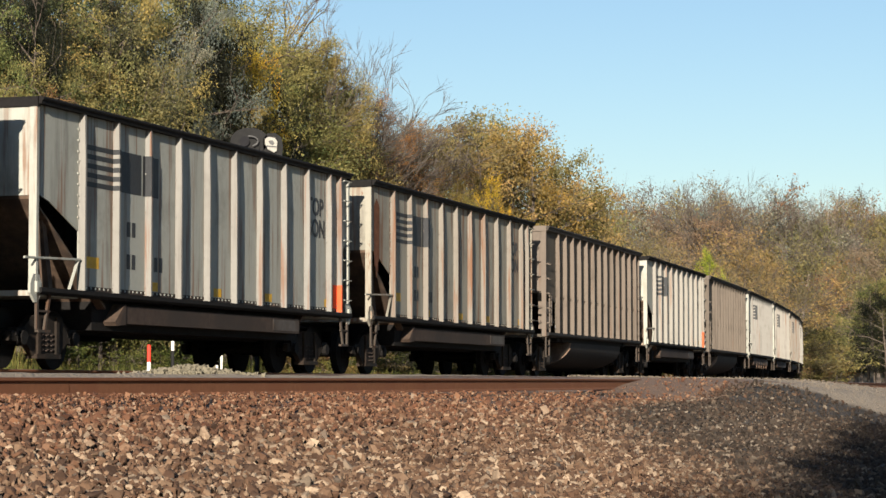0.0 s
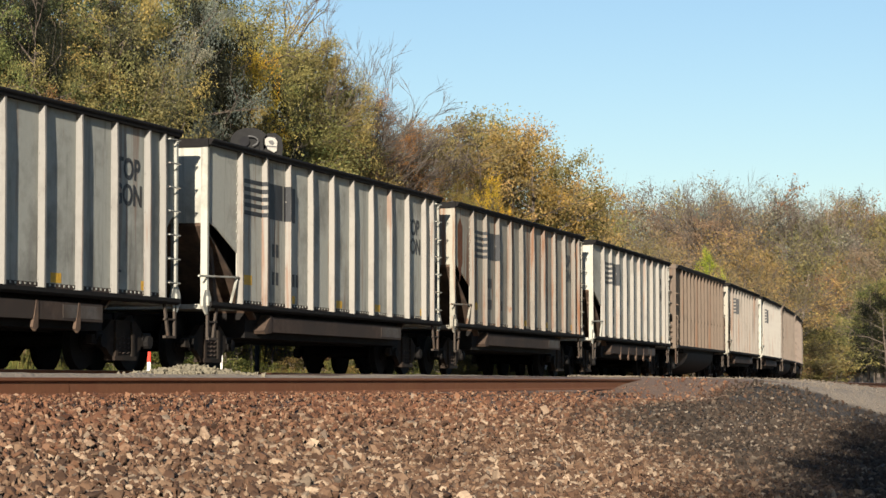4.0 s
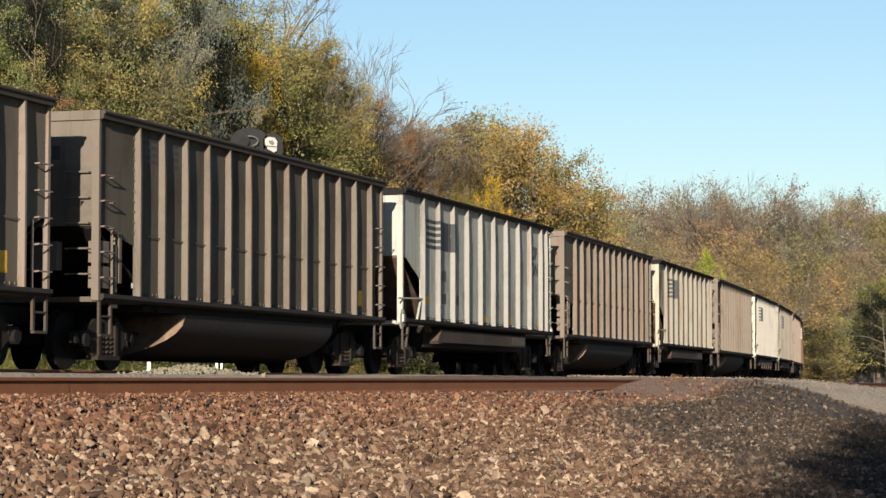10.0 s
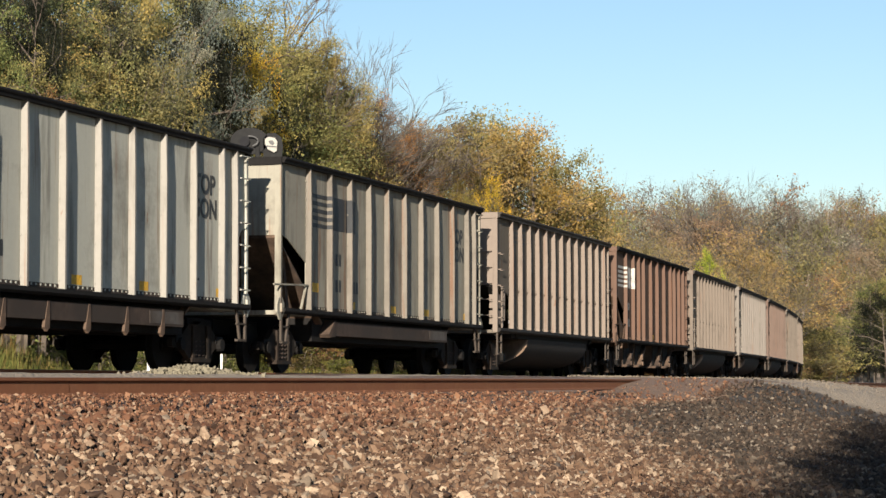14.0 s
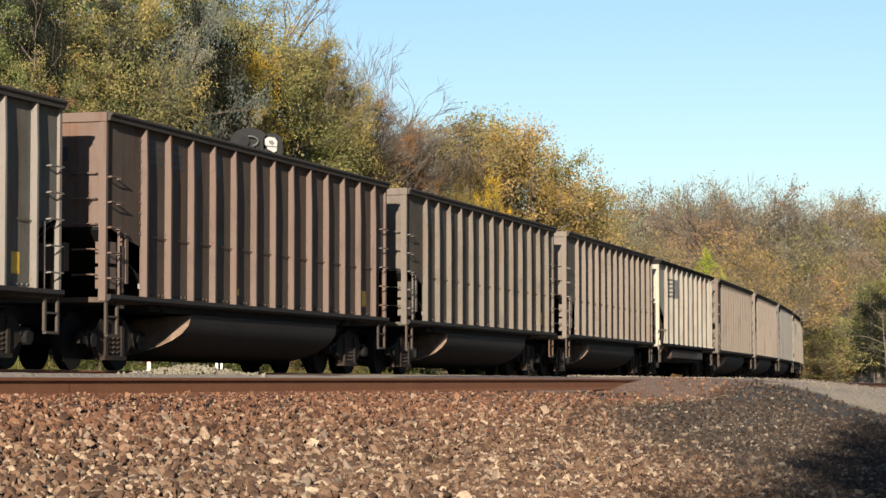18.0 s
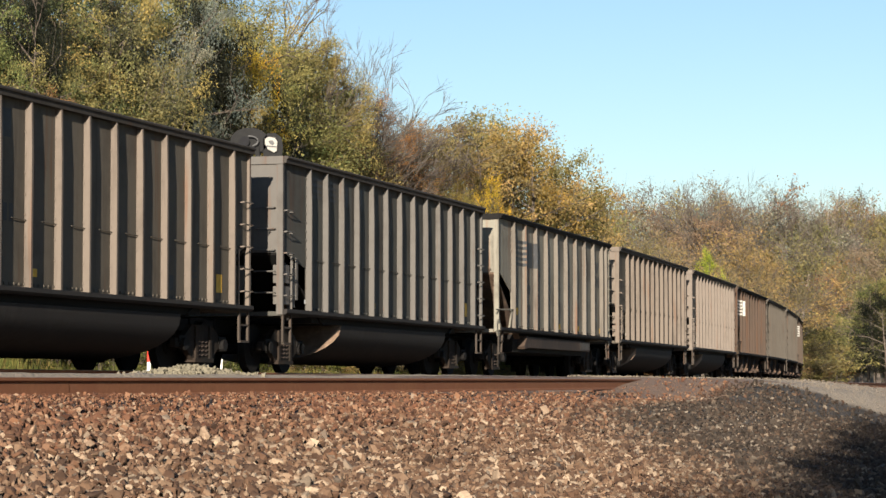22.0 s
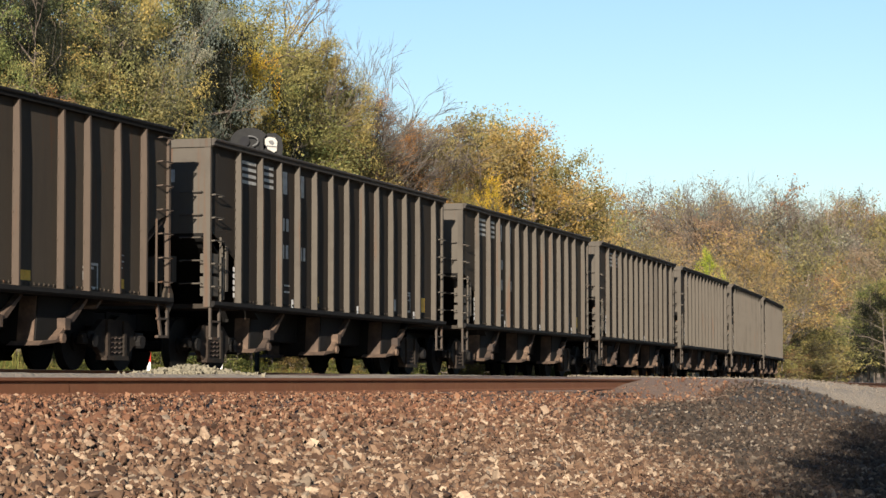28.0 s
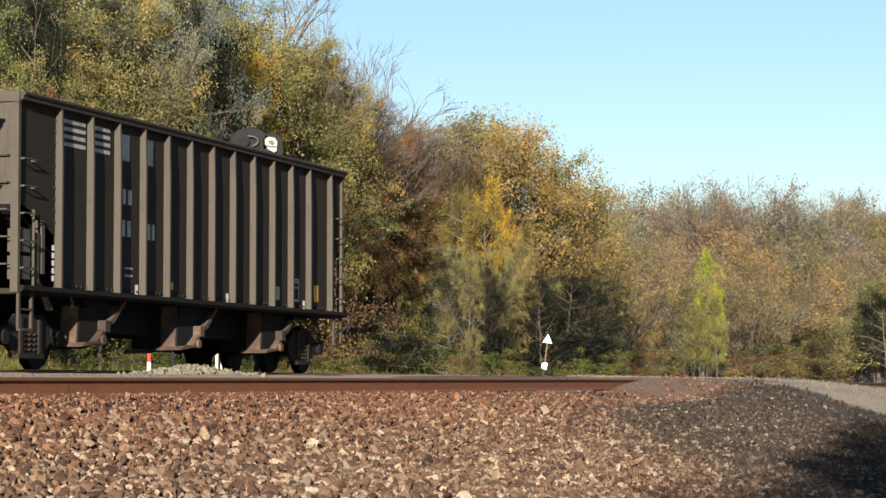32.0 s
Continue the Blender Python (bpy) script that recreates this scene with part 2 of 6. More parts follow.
GROUND = ground_material()
xs = np.unique(np.concatenate([np.arange(-60, 80, 2.0), np.arange(-400, 400, 16.0), np.linspace(-2500, 2500, 21)]))
ys = np.unique(np.concatenate([np.arange(-20, 240, 2.5), np.arange(-200, 700, 18.0), np.linspace(-2500, 3500, 21)]))
gx, gy = np.meshgrid(xs, ys)
gz = height(gx.ravel(), gy.ravel()).reshape(gx.shape)
inside = np.abs(line_coords(gx.ravel(), gy.ravel())[1] - 4).reshape(gx.shape) < 17
gz = gz - np.where(inside & (gy < 260), 0.35, 0.0)     # the laid bed covers the middle
nx, ny = len(xs), len(ys)
ii = np.arange(nx * ny).reshape(ny, nx)
gme = mesh_np("ground", np.stack([gx.ravel(), gy.ravel(), gz.ravel()], 1), 4,
              np.stack([ii[:-1, :-1].ravel(), ii[:-1, 1:].ravel(), ii[1:, 1:].ravel(), ii[1:, :-1].ravel()], 1))
gme.materials.append(GROUND)
gme.shade_smooth()
ground = tagged(new("ground", gme), "brown autumn earth with leaf litter and sparse grass", "ground", kind="structure")


def strip(name, s0, s1, ds, offsets, material, lift=0.0, rough=0.0, seed=1):
    """A laid band of ground along the line."""
    sv = np.arange(s0, s1 + ds, ds)
    ov = np.asarray(offsets, float)
    S, O = np.meshgrid(sv, ov)
    X, Y, _ = line(S.ravel(), O.ravel())
    rng = np.random.default_rng(seed)
    Z = height(X, Y) + lift + rng.normal(0, 1, X.shape) * rough
    n, m_ = len(sv), len(ov)
    k = np.arange(n * m_).reshape(m_, n)
    me = mesh_np(name, np.stack([X, Y, Z], 1), 4, np.stack([k[:-1, :-1].ravel(), k[:-1, 1:].ravel(), k[1:, 1:].ravel(), k[1:, :-1].ravel()], 1)[:, ::-1])
    me.materials.append(material)
    return new(name, me)


def bed_material():
    """Ballast bed: rusty brown by the rail, dark spoil towards the crossing, pale gravel on the crossing."""
    m, nt, b = mat_new("ballast_bed")
    v = coords(nt)
    vo = nod(nt, "ShaderNodeTexVoronoi", Scale=15.0)
    nt.links.new(v, vo.inputs["Vector"])
    sep = nt.nodes.new("ShaderNodeSeparateColor")
    nt.links.new(vo.outputs["Color"], sep.inputs[0])
    fine = noise_tex(nt, v, 40, 4, 0.7)
    rusty = ramp(nt, sep.outputs[0], [(0.0, (0.02, 0.012, 0.008)), (0.5, (0.075, 0.038, 0.022)), (1.0, (0.14, 0.085, 0.055))])
    dark = ramp(nt, sep.outputs[1], [(0.0, (0.012, 0.010, 0.008)), (0.6, (0.032, 0.025, 0.019)), (1.0, (0.07, 0.056, 0.043))])
    pale = mixc(nt, ramp(nt, fine, [(0.3, 0.0), (0.7, 1.0)]), (0.13, 0.10, 0.07), (0.30, 0.25, 0.185))
    at = nt.nodes.new("ShaderNodeAttribute")
    at.attribute_name = "kind"
    sp = nt.nodes.new("ShaderNodeSeparateXYZ")
    nt.links.new(at.outputs["Vector"], sp.inputs[0])
    patch = noise_tex(nt, v, 0.6, 5, 0.65)

    def edge(sock):
        a = nt.nodes.new("ShaderNodeMath")
        a.operation = "MULTIPLY_ADD"
        nt.links.new(patch, a.inputs[0])
        a.inputs[1].default_value = 0.7
        nt.links.new(sock, a.inputs[2])
        return ramp(nt, a.outputs[0], [(0.75, 0.0), (0.95, 1.0)])
    col = mixc(nt, edge(sp.outputs[0]), rusty, dark)
    col = mixc(nt, edge(sp.outputs[1]), col, pale)
    dirt = mixc(nt, ramp(nt, fine, [(0.3, 0.0), (0.7, 1.0)]), (0.098, 0.055, 0.032), (0.185, 0.118, 0.075))
    col = mixc(nt, edge(sp.outputs[2]), col, dirt)
    nt.links.new(col, b.inputs["Base Color"])
    b.inputs["Roughness"].default_value = 0.9
    bump(nt, b, vo.outputs["Distance"], 0.8, -0.04)
    return m


BED = bed_material()


def zone(s, o):
    """How far the bed is dark spoil, and how far pale gravel, at s and o."""
    dark = step(-4.5, 3.5, s + 2.4 * (o - 7.1) - 7.2) * step(7.8, 8.5, o)
    road = step(15.0, 17.4, s - 1.3 * np.maximum(o - 8, 0) - 2.2 * np.maximum(6.9 - o, 0)) * (1 - step(38, 46, s)) * step(-1, 1.5, o)
    lane = step(1.1, 1.9, o) * (1 - step(4.3, 4.9, o)) * (1 - step(2, 14, s) * step(3.0, 3.4, o))
    dust = 0.46 * np.exp(-((s - 15.3) / 1.3) ** 2 - ((o - 9.9) / 0.6) ** 2)
    return dark, np.maximum(np.maximum(road, lane), dust)


bed = strip("ballast_bed", -60, 250, 0.6, list(np.arange(-4.6, 21, 0.4)), BED, 0.0, 0.008)
co = np.empty(len(bed.data.vertices) * 3, np.float32)
bed.data.vertices.foreach_get("co", co)
bs, bo = line_coords(co[0::3], co[1::3])
zd, zr = zone(bs, bo)
att = bed.data.attributes.new("kind", "FLOAT_VECTOR", "POINT")
zb = step(8.5, 11, bs) * (1 - step(21, 27, bs)) * step(5.2, 6.2, bo) * (1 - step(8.0, 8.8, bo))
att.data.foreach_set("vector", np.stack([zd, zr, zb], 1).astype(np.float32).ravel())
tagged(bed, "rusty brown crushed stone ballast bed with pale gravel crossing", "ballast", kind="structure")


# ---- helpers for things ----
def part(name, bm, material, parent=None, label=""):
    """Links a bmesh as one mesh object, under a thing or a part."""
    me = bpy.data.meshes.new(name)
    bm.to_mesh(me)
    bm.free()
    me.materials.append(material)
    ob = new(name, me)
    ob.parent = parent
    return tagged(ob, label)


def again(ob, name, m, parent):
    """The same mesh once more as another part."""
    o2 = new(name, ob.data)
    o2.parent = parent
    o2.matrix_basis = m
    return o2


def thing(name, label, category, group="", kind=""):
    return tagged(new(name), label, category, group, kind)


def box(bm, x0, x1, y0, y1, z0, z1):
    v = [bm.verts.new((x, y, z)) for z in (z0, z1) for y in (y0, y1) for x in (x0, x1)]
    for f in ((0, 2, 3, 1), (4, 5, 7, 6), (0, 1, 5, 4), (2, 6, 7, 3), (0, 4, 6, 2), (1, 3, 7, 5)):
        bm.faces.new([v[i] for i in f])
    return v


def prism(bm, pts, axis, a, b):
    """A polygon drawn in the two other axes, extruded along axis from a to b."""
    def at(p, d):
        return {"x": (d, p[0], p[1]), "y": (p[0], d, p[1]), "z": (p[0], p[1], d)}[axis]
    lo, hi = [bm.verts.new(at(p, a)) for p in pts], [bm.verts.new(at(p, b)) for p in pts]
    n = len(pts)
    bm.faces.new(lo[::-1])
    bm.faces.new(hi)
    for i in range(n):
        bm.faces.new((lo[i], lo[(i + 1) % n], hi[(i + 1) % n], hi[i]))
    bmesh.ops.recalc_face_normals(bm, faces=bm.faces[:])


def tube(bm, pts, r, n=6, r1=None):
    """A round bar along points."""
    pts = [Vector(p) for p in pts]
    rings = []
    for i, p in enumerate(pts):
        d = (pts[min(i + 1, len(pts) - 1)] - pts[max(i - 1, 0)]).normalized()
        q = d.to_track_quat("Z", "Y")
        rr = r if r1 is None else r + (r1 - r) * i / (len(pts) - 1)
        rings.append([bm.verts.new(p + q @ Vector((math.cos(6.2832 * k / n) * rr, math.sin(6.2832 * k / n) * rr, 0))) for k in range(n)])
    for a, b in zip(rings, rings[1:]):
        for k in range(n):
            bm.faces.new((a[k], a[(k + 1) % n], b[(k + 1) % n], b[k]))
    bm.faces.new(rings[0][::-1])
    bm.faces.new(rings[-1])


def disc(bm, c, axis, r, h, n=20):
    """A flat cylinder about an axis, centred at c."""
    pts = [(math.cos(6.2832 * k / n) * r, math.sin(6.2832 * k / n) * r) for k in range(n)]
    sub = bmesh.new()
    prism(sub, pts, axis, -h / 2, h / 2)
    bmesh.ops.translate(sub, verts=sub.verts, vec=c)
    me = bpy.data.meshes.new("tmp")
    sub.to_mesh(me)
    sub.free()
    bm.from_mesh(me)
    bpy.data.meshes.remove(me)


# ---- tracks ----
def rail_mesh(name, s0, s1, o, zf, ds=1.5):
    prof = [(-0.075, 0.0), (0.075, 0.0), (0.075, 0.012), (0.012, 0.032), (0.009, 0.135), (0.036, 0.15), (0.037, 0.176), (0.03, 0.182),
            (-0.03, 0.182), (-0.037, 0.176), (-0.036, 0.15), (-0.009, 0.135), (-0.012, 0.032), (-0.075, 0.012)]
    sv = np.linspace(s0, s1, max(2, int((s1 - s0) / ds) + 1))
    n = len(prof)
    co, idx = [], []
    for s in sv:
        for a, z in prof:
            x, y, _ = line(s, o + a)
            co.append((x, y, ZC + zf(s) - 0.182 + z))
    for i in range(len(sv) - 1):
        for k in range(n):
            idx.append((i * n + k, (i + 1) * n + k, (i + 1) * n + (k + 1) % n, i * n + (k + 1) % n))
    me = mesh_np(name, np.array(co), 4, np.array(idx))
    me.materials.append(RUSTY)
    me.materials.append(RAILHEAD)
    for p in me.polygons:
        if p.index % n in (6, 7, 8):
            p.material_index = 1
    return me


def near_z(s):
    return float(np.interp(s, RAIL_S, RAIL_Z))


def build_tracks():
    tr = thing("near_track", "rusty railway track on brown ballast with wooden ties", "track", kind="structure")
    for i, (a, b) in enumerate(((-60, -9.0), (-8.99, 0.95), (0.962, 12.6), (12.62, 250))):
        ob = new("rail", rail_mesh("rail", a, b, 6.9, near_z))
        ob.parent = tr
    ob = new("rail", rail_mesh("rail", -60, 250, 5.39, near_z, 3))
    ob.parent = tr
    bm = bmesh.new()
    prism(bm, [(-0.115, -0.09), (0.115, -0.09), (0.105, 0.09), (-0.105, 0.09)], "y", -1.3, 1.3)
    first = None
    rng = random.Random(4)
    s = -14.0
    while s < 14.5:
        x, y, h = line(s, 6.145)
        m = pose(float(x), float(y), ZC + near_z(s) - 0.182 - 0.135 + rng.uniform(-0.012, 0.004), 0, 0, 90 - math.degrees(h) + rng.uniform(-1.5, 1.5))
        if first is None:
            first = part("tie", bm, TIE, tr)
            first.matrix_basis = m
        else:
            again(first, "tie", m, tr)
        s += 0.53
    far = thing("far_track", "steel railway track under the coal train", "track", kind="structure")
    for o in (-0.85, -2.36):
        ob = new("rail", rail_mesh("rail", -60, 260, o, lambda s: TRAIN_RAIL, 3))
        ob.parent = far
    s = -10.0
    while s < 60:
        x, y, h = line(s, -1.6)
        again(first, "tie", pose(float(x), float(y), ZC + TRAIN_RAIL - 0.182 - 0.09, 0, 0, 90 - math.degrees(h)), far)
        s += 0.53


build_tracks()


# ---- the coal train ----
PANEL, RIB = 1.485, 1.60        # half widths: side sheet and outer face of the ribs
RW = 0.055                     # rib width
KINDS = {
    # body length, height, rib centres from the front corner, side sheet foot, corner cuts (height at the post, at the rib), depth of the top chord
    "gon": dict(L=14.1, H=4.04, ribs=tuple(1.53 + 1.262 * i for i in range(10)) + (13.5,), foot=1.2, cut=(2.62, 2.12), chord=0.11),
    "tubgon": dict(L=14.2, H=4.06, ribs=tuple(1.45 + 0.99 * i for i in range(13)), foot=1.18, cut=(2.3, 2.0), chord=0.13),
    "hopper": dict(L=14.3, H=4.05, ribs=(1.31, 2.42, 3.43) + tuple(4.43 + 0.983 * i for i in range(9)) + (13.52,), foot=1.21, cut=(2.45, 2.0), chord=0.12),
    "bighopper": dict(L=14.8, H=4.05, ribs=(1.57, 2.98, 4.03, 5.0, 6.45, 7.82, 9.3, 10.75, 11.65, 12.75, 13.75), foot=1.2, cut=(2.6, 2.1), chord=0.11),
}


def side_profile(k):
    """Outline in plan (x, y) of the near flank, sheet and ribs, from front to rear."""
    c, pts = KINDS[k], [(-KINDS[k]["L"] / 2, -PANEL)]
    for r in c["ribs"]:
        x = r - c["L"] / 2
        pts += [(x - RW / 2, -PANEL), (x - RW / 2, -RIB), (x + RW / 2, -RIB), (x + RW / 2, -PANEL)]
    return pts + [(c["L"] / 2, -PANEL)]


def mark(k, bm, x0, x1, lo, hi, ribs=True):
    """Paint on the flank from x0 to x1 (from the front corner), lo and hi: heights, or functions of x."""
    c = KINDS[k]
    x0, x1 = x0 - c["L"] / 2, x1 - c["L"] / 2
    lo = lo if callable(lo) else (lambda x, v=lo: v)
    hi = hi if callable(hi) else (lambda x, v=hi: v)
    e = 0.004
    pts = side_profile(k)
    for (xa, ya), (xb, yb) in zip(pts, pts[1:]):
        if abs(xa - xb) < 1e-6:
            if not ribs or not x0 <= xa <= x1 or ya < yb:
                continue
            q = [(xa - e, ya), (xb - e, yb)]
        else:
            a, b = max(xa, x0), min(xb, x1)
            if b - a < 0.01 or (not ribs and ya < -PANEL - 0.01):
                continue
            q = [(a, ya - e), (b, yb - e)]
        (pa, qa), (pb, qb) = q
        t = c["L"] / 2
        v = [bm.verts.new(p) for p in ((pa, qa, lo(pa + t)), (pb, qb, lo(pb + t)), (pb, qb, hi(pb + t)), (pa, qa, hi(pa + t)))]
        bm.faces.new(v)


def word_mesh(text, size):
    cu = bpy.data.curves.new("word", "FONT")
    cu.body, cu.size, cu.extrude, cu.align_x = text, size, 0.002, "CENTER"
    cu.offset = 0.012
    ob = new("word", cu)
    me = bpy.data.meshes.new_from_object(ob.evaluated_get(bpy.context.evaluated_depsgraph_get()))
    bpy.data.objects.remove(ob)
    return me


def build_truck(car, x):
    """A two-axle truck: bolster, frames, springs, wheels, axles, bearings."""
    bm = bmesh.new()
    box(bm, -0.22, 0.22, -1.1, 1.1, 0.42, 0.72)
    box(bm, -0.3, 0.3, -0.35, 0.35, 0.72, 0.9)
    truck = part("truck", bm, IRON, car, "dark cast steel two-axle truck")
    truck.matrix_basis = pose(x, 0, 0)
    frame_me = None
    for sgn in (-1, 1):
        bm = bmesh.new()
        out = [(-1.18, 0.56), (-1.18, 0.42), (-0.72, 0.40), (-0.42, 0.20), (0.42, 0.20), (0.72, 0.40), (1.18, 0.42), (1.18, 0.56), (0.78, 0.62), (0.45, 0.82), (-0.45, 0.82), (-0.78, 0.62)]
        prism(bm, out, "y", sgn * 1.06 - 0.05, sgn * 1.06 + 0.05)
        box(bm, -0.36, -0.27, sgn * 1.06 - 0.09, sgn * 1.06 + 0.09, 0.2, 0.8)
        box(bm, 0.27, 0.36, sgn * 1.06 - 0.09, sgn * 1.06 + 0.09, 0.2, 0.8)
        box(bm, -0.42, 0.42, sgn * 1.06 - 0.1, sgn * 1.06 + 0.1, 0.16, 0.23)
        part("side_frame", bm, FRAME, truck, "rust-brown cast side frame")
        bm = bmesh.new()
        for sx in (-0.17, 0.0, 0.17):
            pts = [(sx + 0.055 * math.cos(a), sgn * 1.08 + 0.055 * math.sin(a), 0.23 + 0.31 * a / 25.2) for a in np.linspace(0, 25.2, 25)]
            tube(bm, pts, 0.013, 4)
        tagged(part("spring_nest", bm, BEAM, truck), kind="stuff")
    first = None
    for ax in (-0.89, 0.89):
        bm = bmesh.new()
        tube(bm, [(ax, -1.0, 0.457), (ax, 1.0, 0.457)], 0.085, 8)
        part("axle", bm, IRON, truck)
        for sgn in (-1, 1):
            if first is None:
                bm = bmesh.new()
                disc(bm, (0, 0, 0), "y", 0.457, 0.115, 20)
                disc(bm, (0, 0.065, 0), "y", 0.485, 0.025, 20)
                disc(bm, (0, -0.06, 0), "y", 0.16, 0.09, 14)
                first = part("wheel", bm, WHEEL, truck)
                first.matrix_basis = pose(ax, -0.755, 0.457)
            else:
                again(first, "wheel", pose(ax, sgn * 0.755, 0.457, 0, 0, 0 if sgn < 0 else 180), truck)
            bm = bmesh.new()
            disc(bm, (ax, sgn * 1.13, 0.47), "y", 0.11, 0.12, 10)
            box(bm, ax - 0.16, ax + 0.16, sgn * 1.06 - 0.07, sgn * 1.06 + 0.07, 0.5, 0.62)
            part("bearing", bm, IRON, truck)


# hopper ribs and ends: dust, lightened further to paint the sun on them
LIT_DUST = paint("lit_dusty_rib_paint", (0.066, 0.058, 0.048), 0.15, 0.2, 3.3)
TOPDARK = paint("sooty_chord_paint", (0.046, 0.041, 0.036), 0.15, 0.2, 4.4)
GRIMY = paint("grimy_ladder_paint", (0.055, 0.045, 0.037), 0.3, 0.3, 5.1)


def build_car(k, body, rib_paint, brackets=False):
    """A coal car of kind k in the paint body, at the origin; x runs to its rear, -y is the flank that is seen."""
    c = KINDS[k]
    L, H, foot, chord = c["L"], c["H"], c["foot"], c["chord"]
    h2 = L / 2
    cz, cz2 = c["cut"]
    cf, cr = c["ribs"][0] - 0.02, L - c["ribs"][-1] - 0.02
    car = new({"gon": "coal_gondola", "tubgon": "tub_gondola", "hopper": "coal_hopper", "bighopper": "open_hopper"}[k])
    # all but the gons take the rib tone here, painting sunlight on the ends
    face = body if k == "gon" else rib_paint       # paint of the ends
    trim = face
    dark_top = IRON if k in ("gon", "bighopper") else TOPDARK
    # side sheets with cut lower corners
    sheet = [(-h2, H - 0.02), (-h2, cz), (-h2 + 0.35 * cf, cz - 0.12), (-h2 + cf, cz2), (-h2 + cf, foot), (h2 - cr, foot), (h2 - cr, cz2), (h2 - 0.35 * cr, cz - 0.12), (h2, cz), (h2, H - 0.02)]
    for sgn in (-1, 1):
        bm = bmesh.new()
        prism(bm, sheet, "y", sgn * PANEL, sgn * (PANEL - 0.02))
        part("side_sheet", bm, body, car)
        # top chord: an angle with a rounded bulb along its upper edge
        bm = bmesh.new()
        prism(bm, [(sgn * (PANEL - 0.06), H - chord), (sgn * (RIB - 0.005), H - chord), (sgn * (RIB + 0.005), H - 0.06), (sgn * (RIB + 0.03), H - 0.05), (sgn * (RIB + 0.038), H - 0.025), (sgn * (RIB + 0.02), H), (sgn * (PANEL - 0.06), H)], "x", -h2 - 0.03, h2 + 0.03)
        part("top_chord", bm, dark_top, car)
        bm = bmesh.new()
        prism(bm, [(sgn * (PANEL - 0.1), foot - 0.1), (sgn * (RIB - 0.03), foot - 0.1), (sgn * (RIB + 0.01), foot - 0.06), (sgn * (RIB + 0.01), foot + 0.005), (sgn * (PANEL - 0.1), foot + 0.005)], "x", -h2, h2)
        part("side_sill", bm, TUB if k == "tubgon" else IRON, car)
    if k == "gon":
        bm = bmesh.new()
        box(bm, -h2 + cf, h2 - cr, -PANEL - 0.008, -PANEL + 0.004, foot + 0.006, foot + 0.085)
        part("foot_angle", bm, BEAM, car, "grimy riveted angle")
    # rivets along the foot, the first rib and the corner posts
    bm = bmesh.new()
    x = -h2 + cf + 0.1
    while x < h2 - cr:
        box(bm, x, x + 0.045, -PANEL - 0.014, -PANEL + 0.01, foot + 0.04, foot + 0.075)
        x += 0.16
    z = cz2 + 0.2
    while z < H - chord - 0.1:
        for x in (-h2 + 0.085, -h2 + cf - 0.06, h2 - cr + 0.11):
            box(bm, x, x + 0.03, -PANEL - 0.016, -PANEL + 0.01, z, z + 0.03)
        z += 0.17
    tagged(part("rivet_row", bm, body, car), kind="stuff")
    # ribs: pressed channels with bolt heads along the front edge; those of the flank that is turned away are joined
    rib = None
    d, top, w = RIB - PANEL, H - chord, RW / 2
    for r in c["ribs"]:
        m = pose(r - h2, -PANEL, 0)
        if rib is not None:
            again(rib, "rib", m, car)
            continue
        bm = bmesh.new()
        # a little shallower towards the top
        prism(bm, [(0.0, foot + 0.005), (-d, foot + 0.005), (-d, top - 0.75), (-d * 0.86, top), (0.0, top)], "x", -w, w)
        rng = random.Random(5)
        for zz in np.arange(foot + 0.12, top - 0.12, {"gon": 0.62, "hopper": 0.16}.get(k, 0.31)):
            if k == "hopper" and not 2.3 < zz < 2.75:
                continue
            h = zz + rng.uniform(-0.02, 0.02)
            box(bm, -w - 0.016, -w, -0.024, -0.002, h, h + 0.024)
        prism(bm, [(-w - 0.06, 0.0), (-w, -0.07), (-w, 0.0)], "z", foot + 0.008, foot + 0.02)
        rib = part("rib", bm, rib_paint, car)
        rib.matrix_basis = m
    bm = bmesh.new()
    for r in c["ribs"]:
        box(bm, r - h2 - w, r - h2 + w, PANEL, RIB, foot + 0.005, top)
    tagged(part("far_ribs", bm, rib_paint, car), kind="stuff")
    # ends
    for e in (-1, 1):
        bm = bmesh.new()
        box(bm, e * h2 - 0.02, e * h2 + 0.02, -PANEL + 0.03, PANEL - 0.03, cz - 0.05, H - 0.05)
        part("end_sheet", bm, face, car)
        bm = bmesh.new()
        box(bm, e * (h2 + 0.015) - 0.05, e * (h2 + 0.015) + 0.05, -RIB + 0.05, RIB - 0.05, H - 0.15, H - 0.003)
        part("end_chord", bm, dark_top if k == "gon" else face, car)
        bm = bmesh.new()
        a, b = e * h2, e * (h2 - 2.6)
        prism(bm, [(a, cz - 0.05), (b, foot - 0.2), (b, foot - 0.25), (a - 0.02 * e, cz - 0.1)], "y", -PANEL + 0.04, PANEL - 0.04)
        # shade below the end is put into the slope sheet's darker steel
        part("slope_sheet", bm, GATE if k in ("gon", "bighopper") else IRON, car, "steel slope sheet grimed with rust" if k == "gon" else "darkened steel slope sheet")
        bm = bmesh.new()
        box(bm, min(a, e * (h2 - 1.5)), max(a, e * (h2 - 1.5)), -PANEL, PANEL, foot - 0.12, foot - 0.04)
        part("end_platform", bm, body, car)
        bm = bmesh.new()
        box(bm, min(a, a + e * 0.5), max(a, a + e * 0.5), -0.14, 0.14, 0.72, 0.98)
        g = 0.84
        box(bm, min(a + e * 0.45, a + e * (g + 0.04)), max(a + e * 0.45, a + e * (g + 0.04)), -0.17, 0.12, 0.7, 1.0)
        part("coupler", bm, IRON, car)
        # brace under the slope sheet
        bm = bmesh.new()
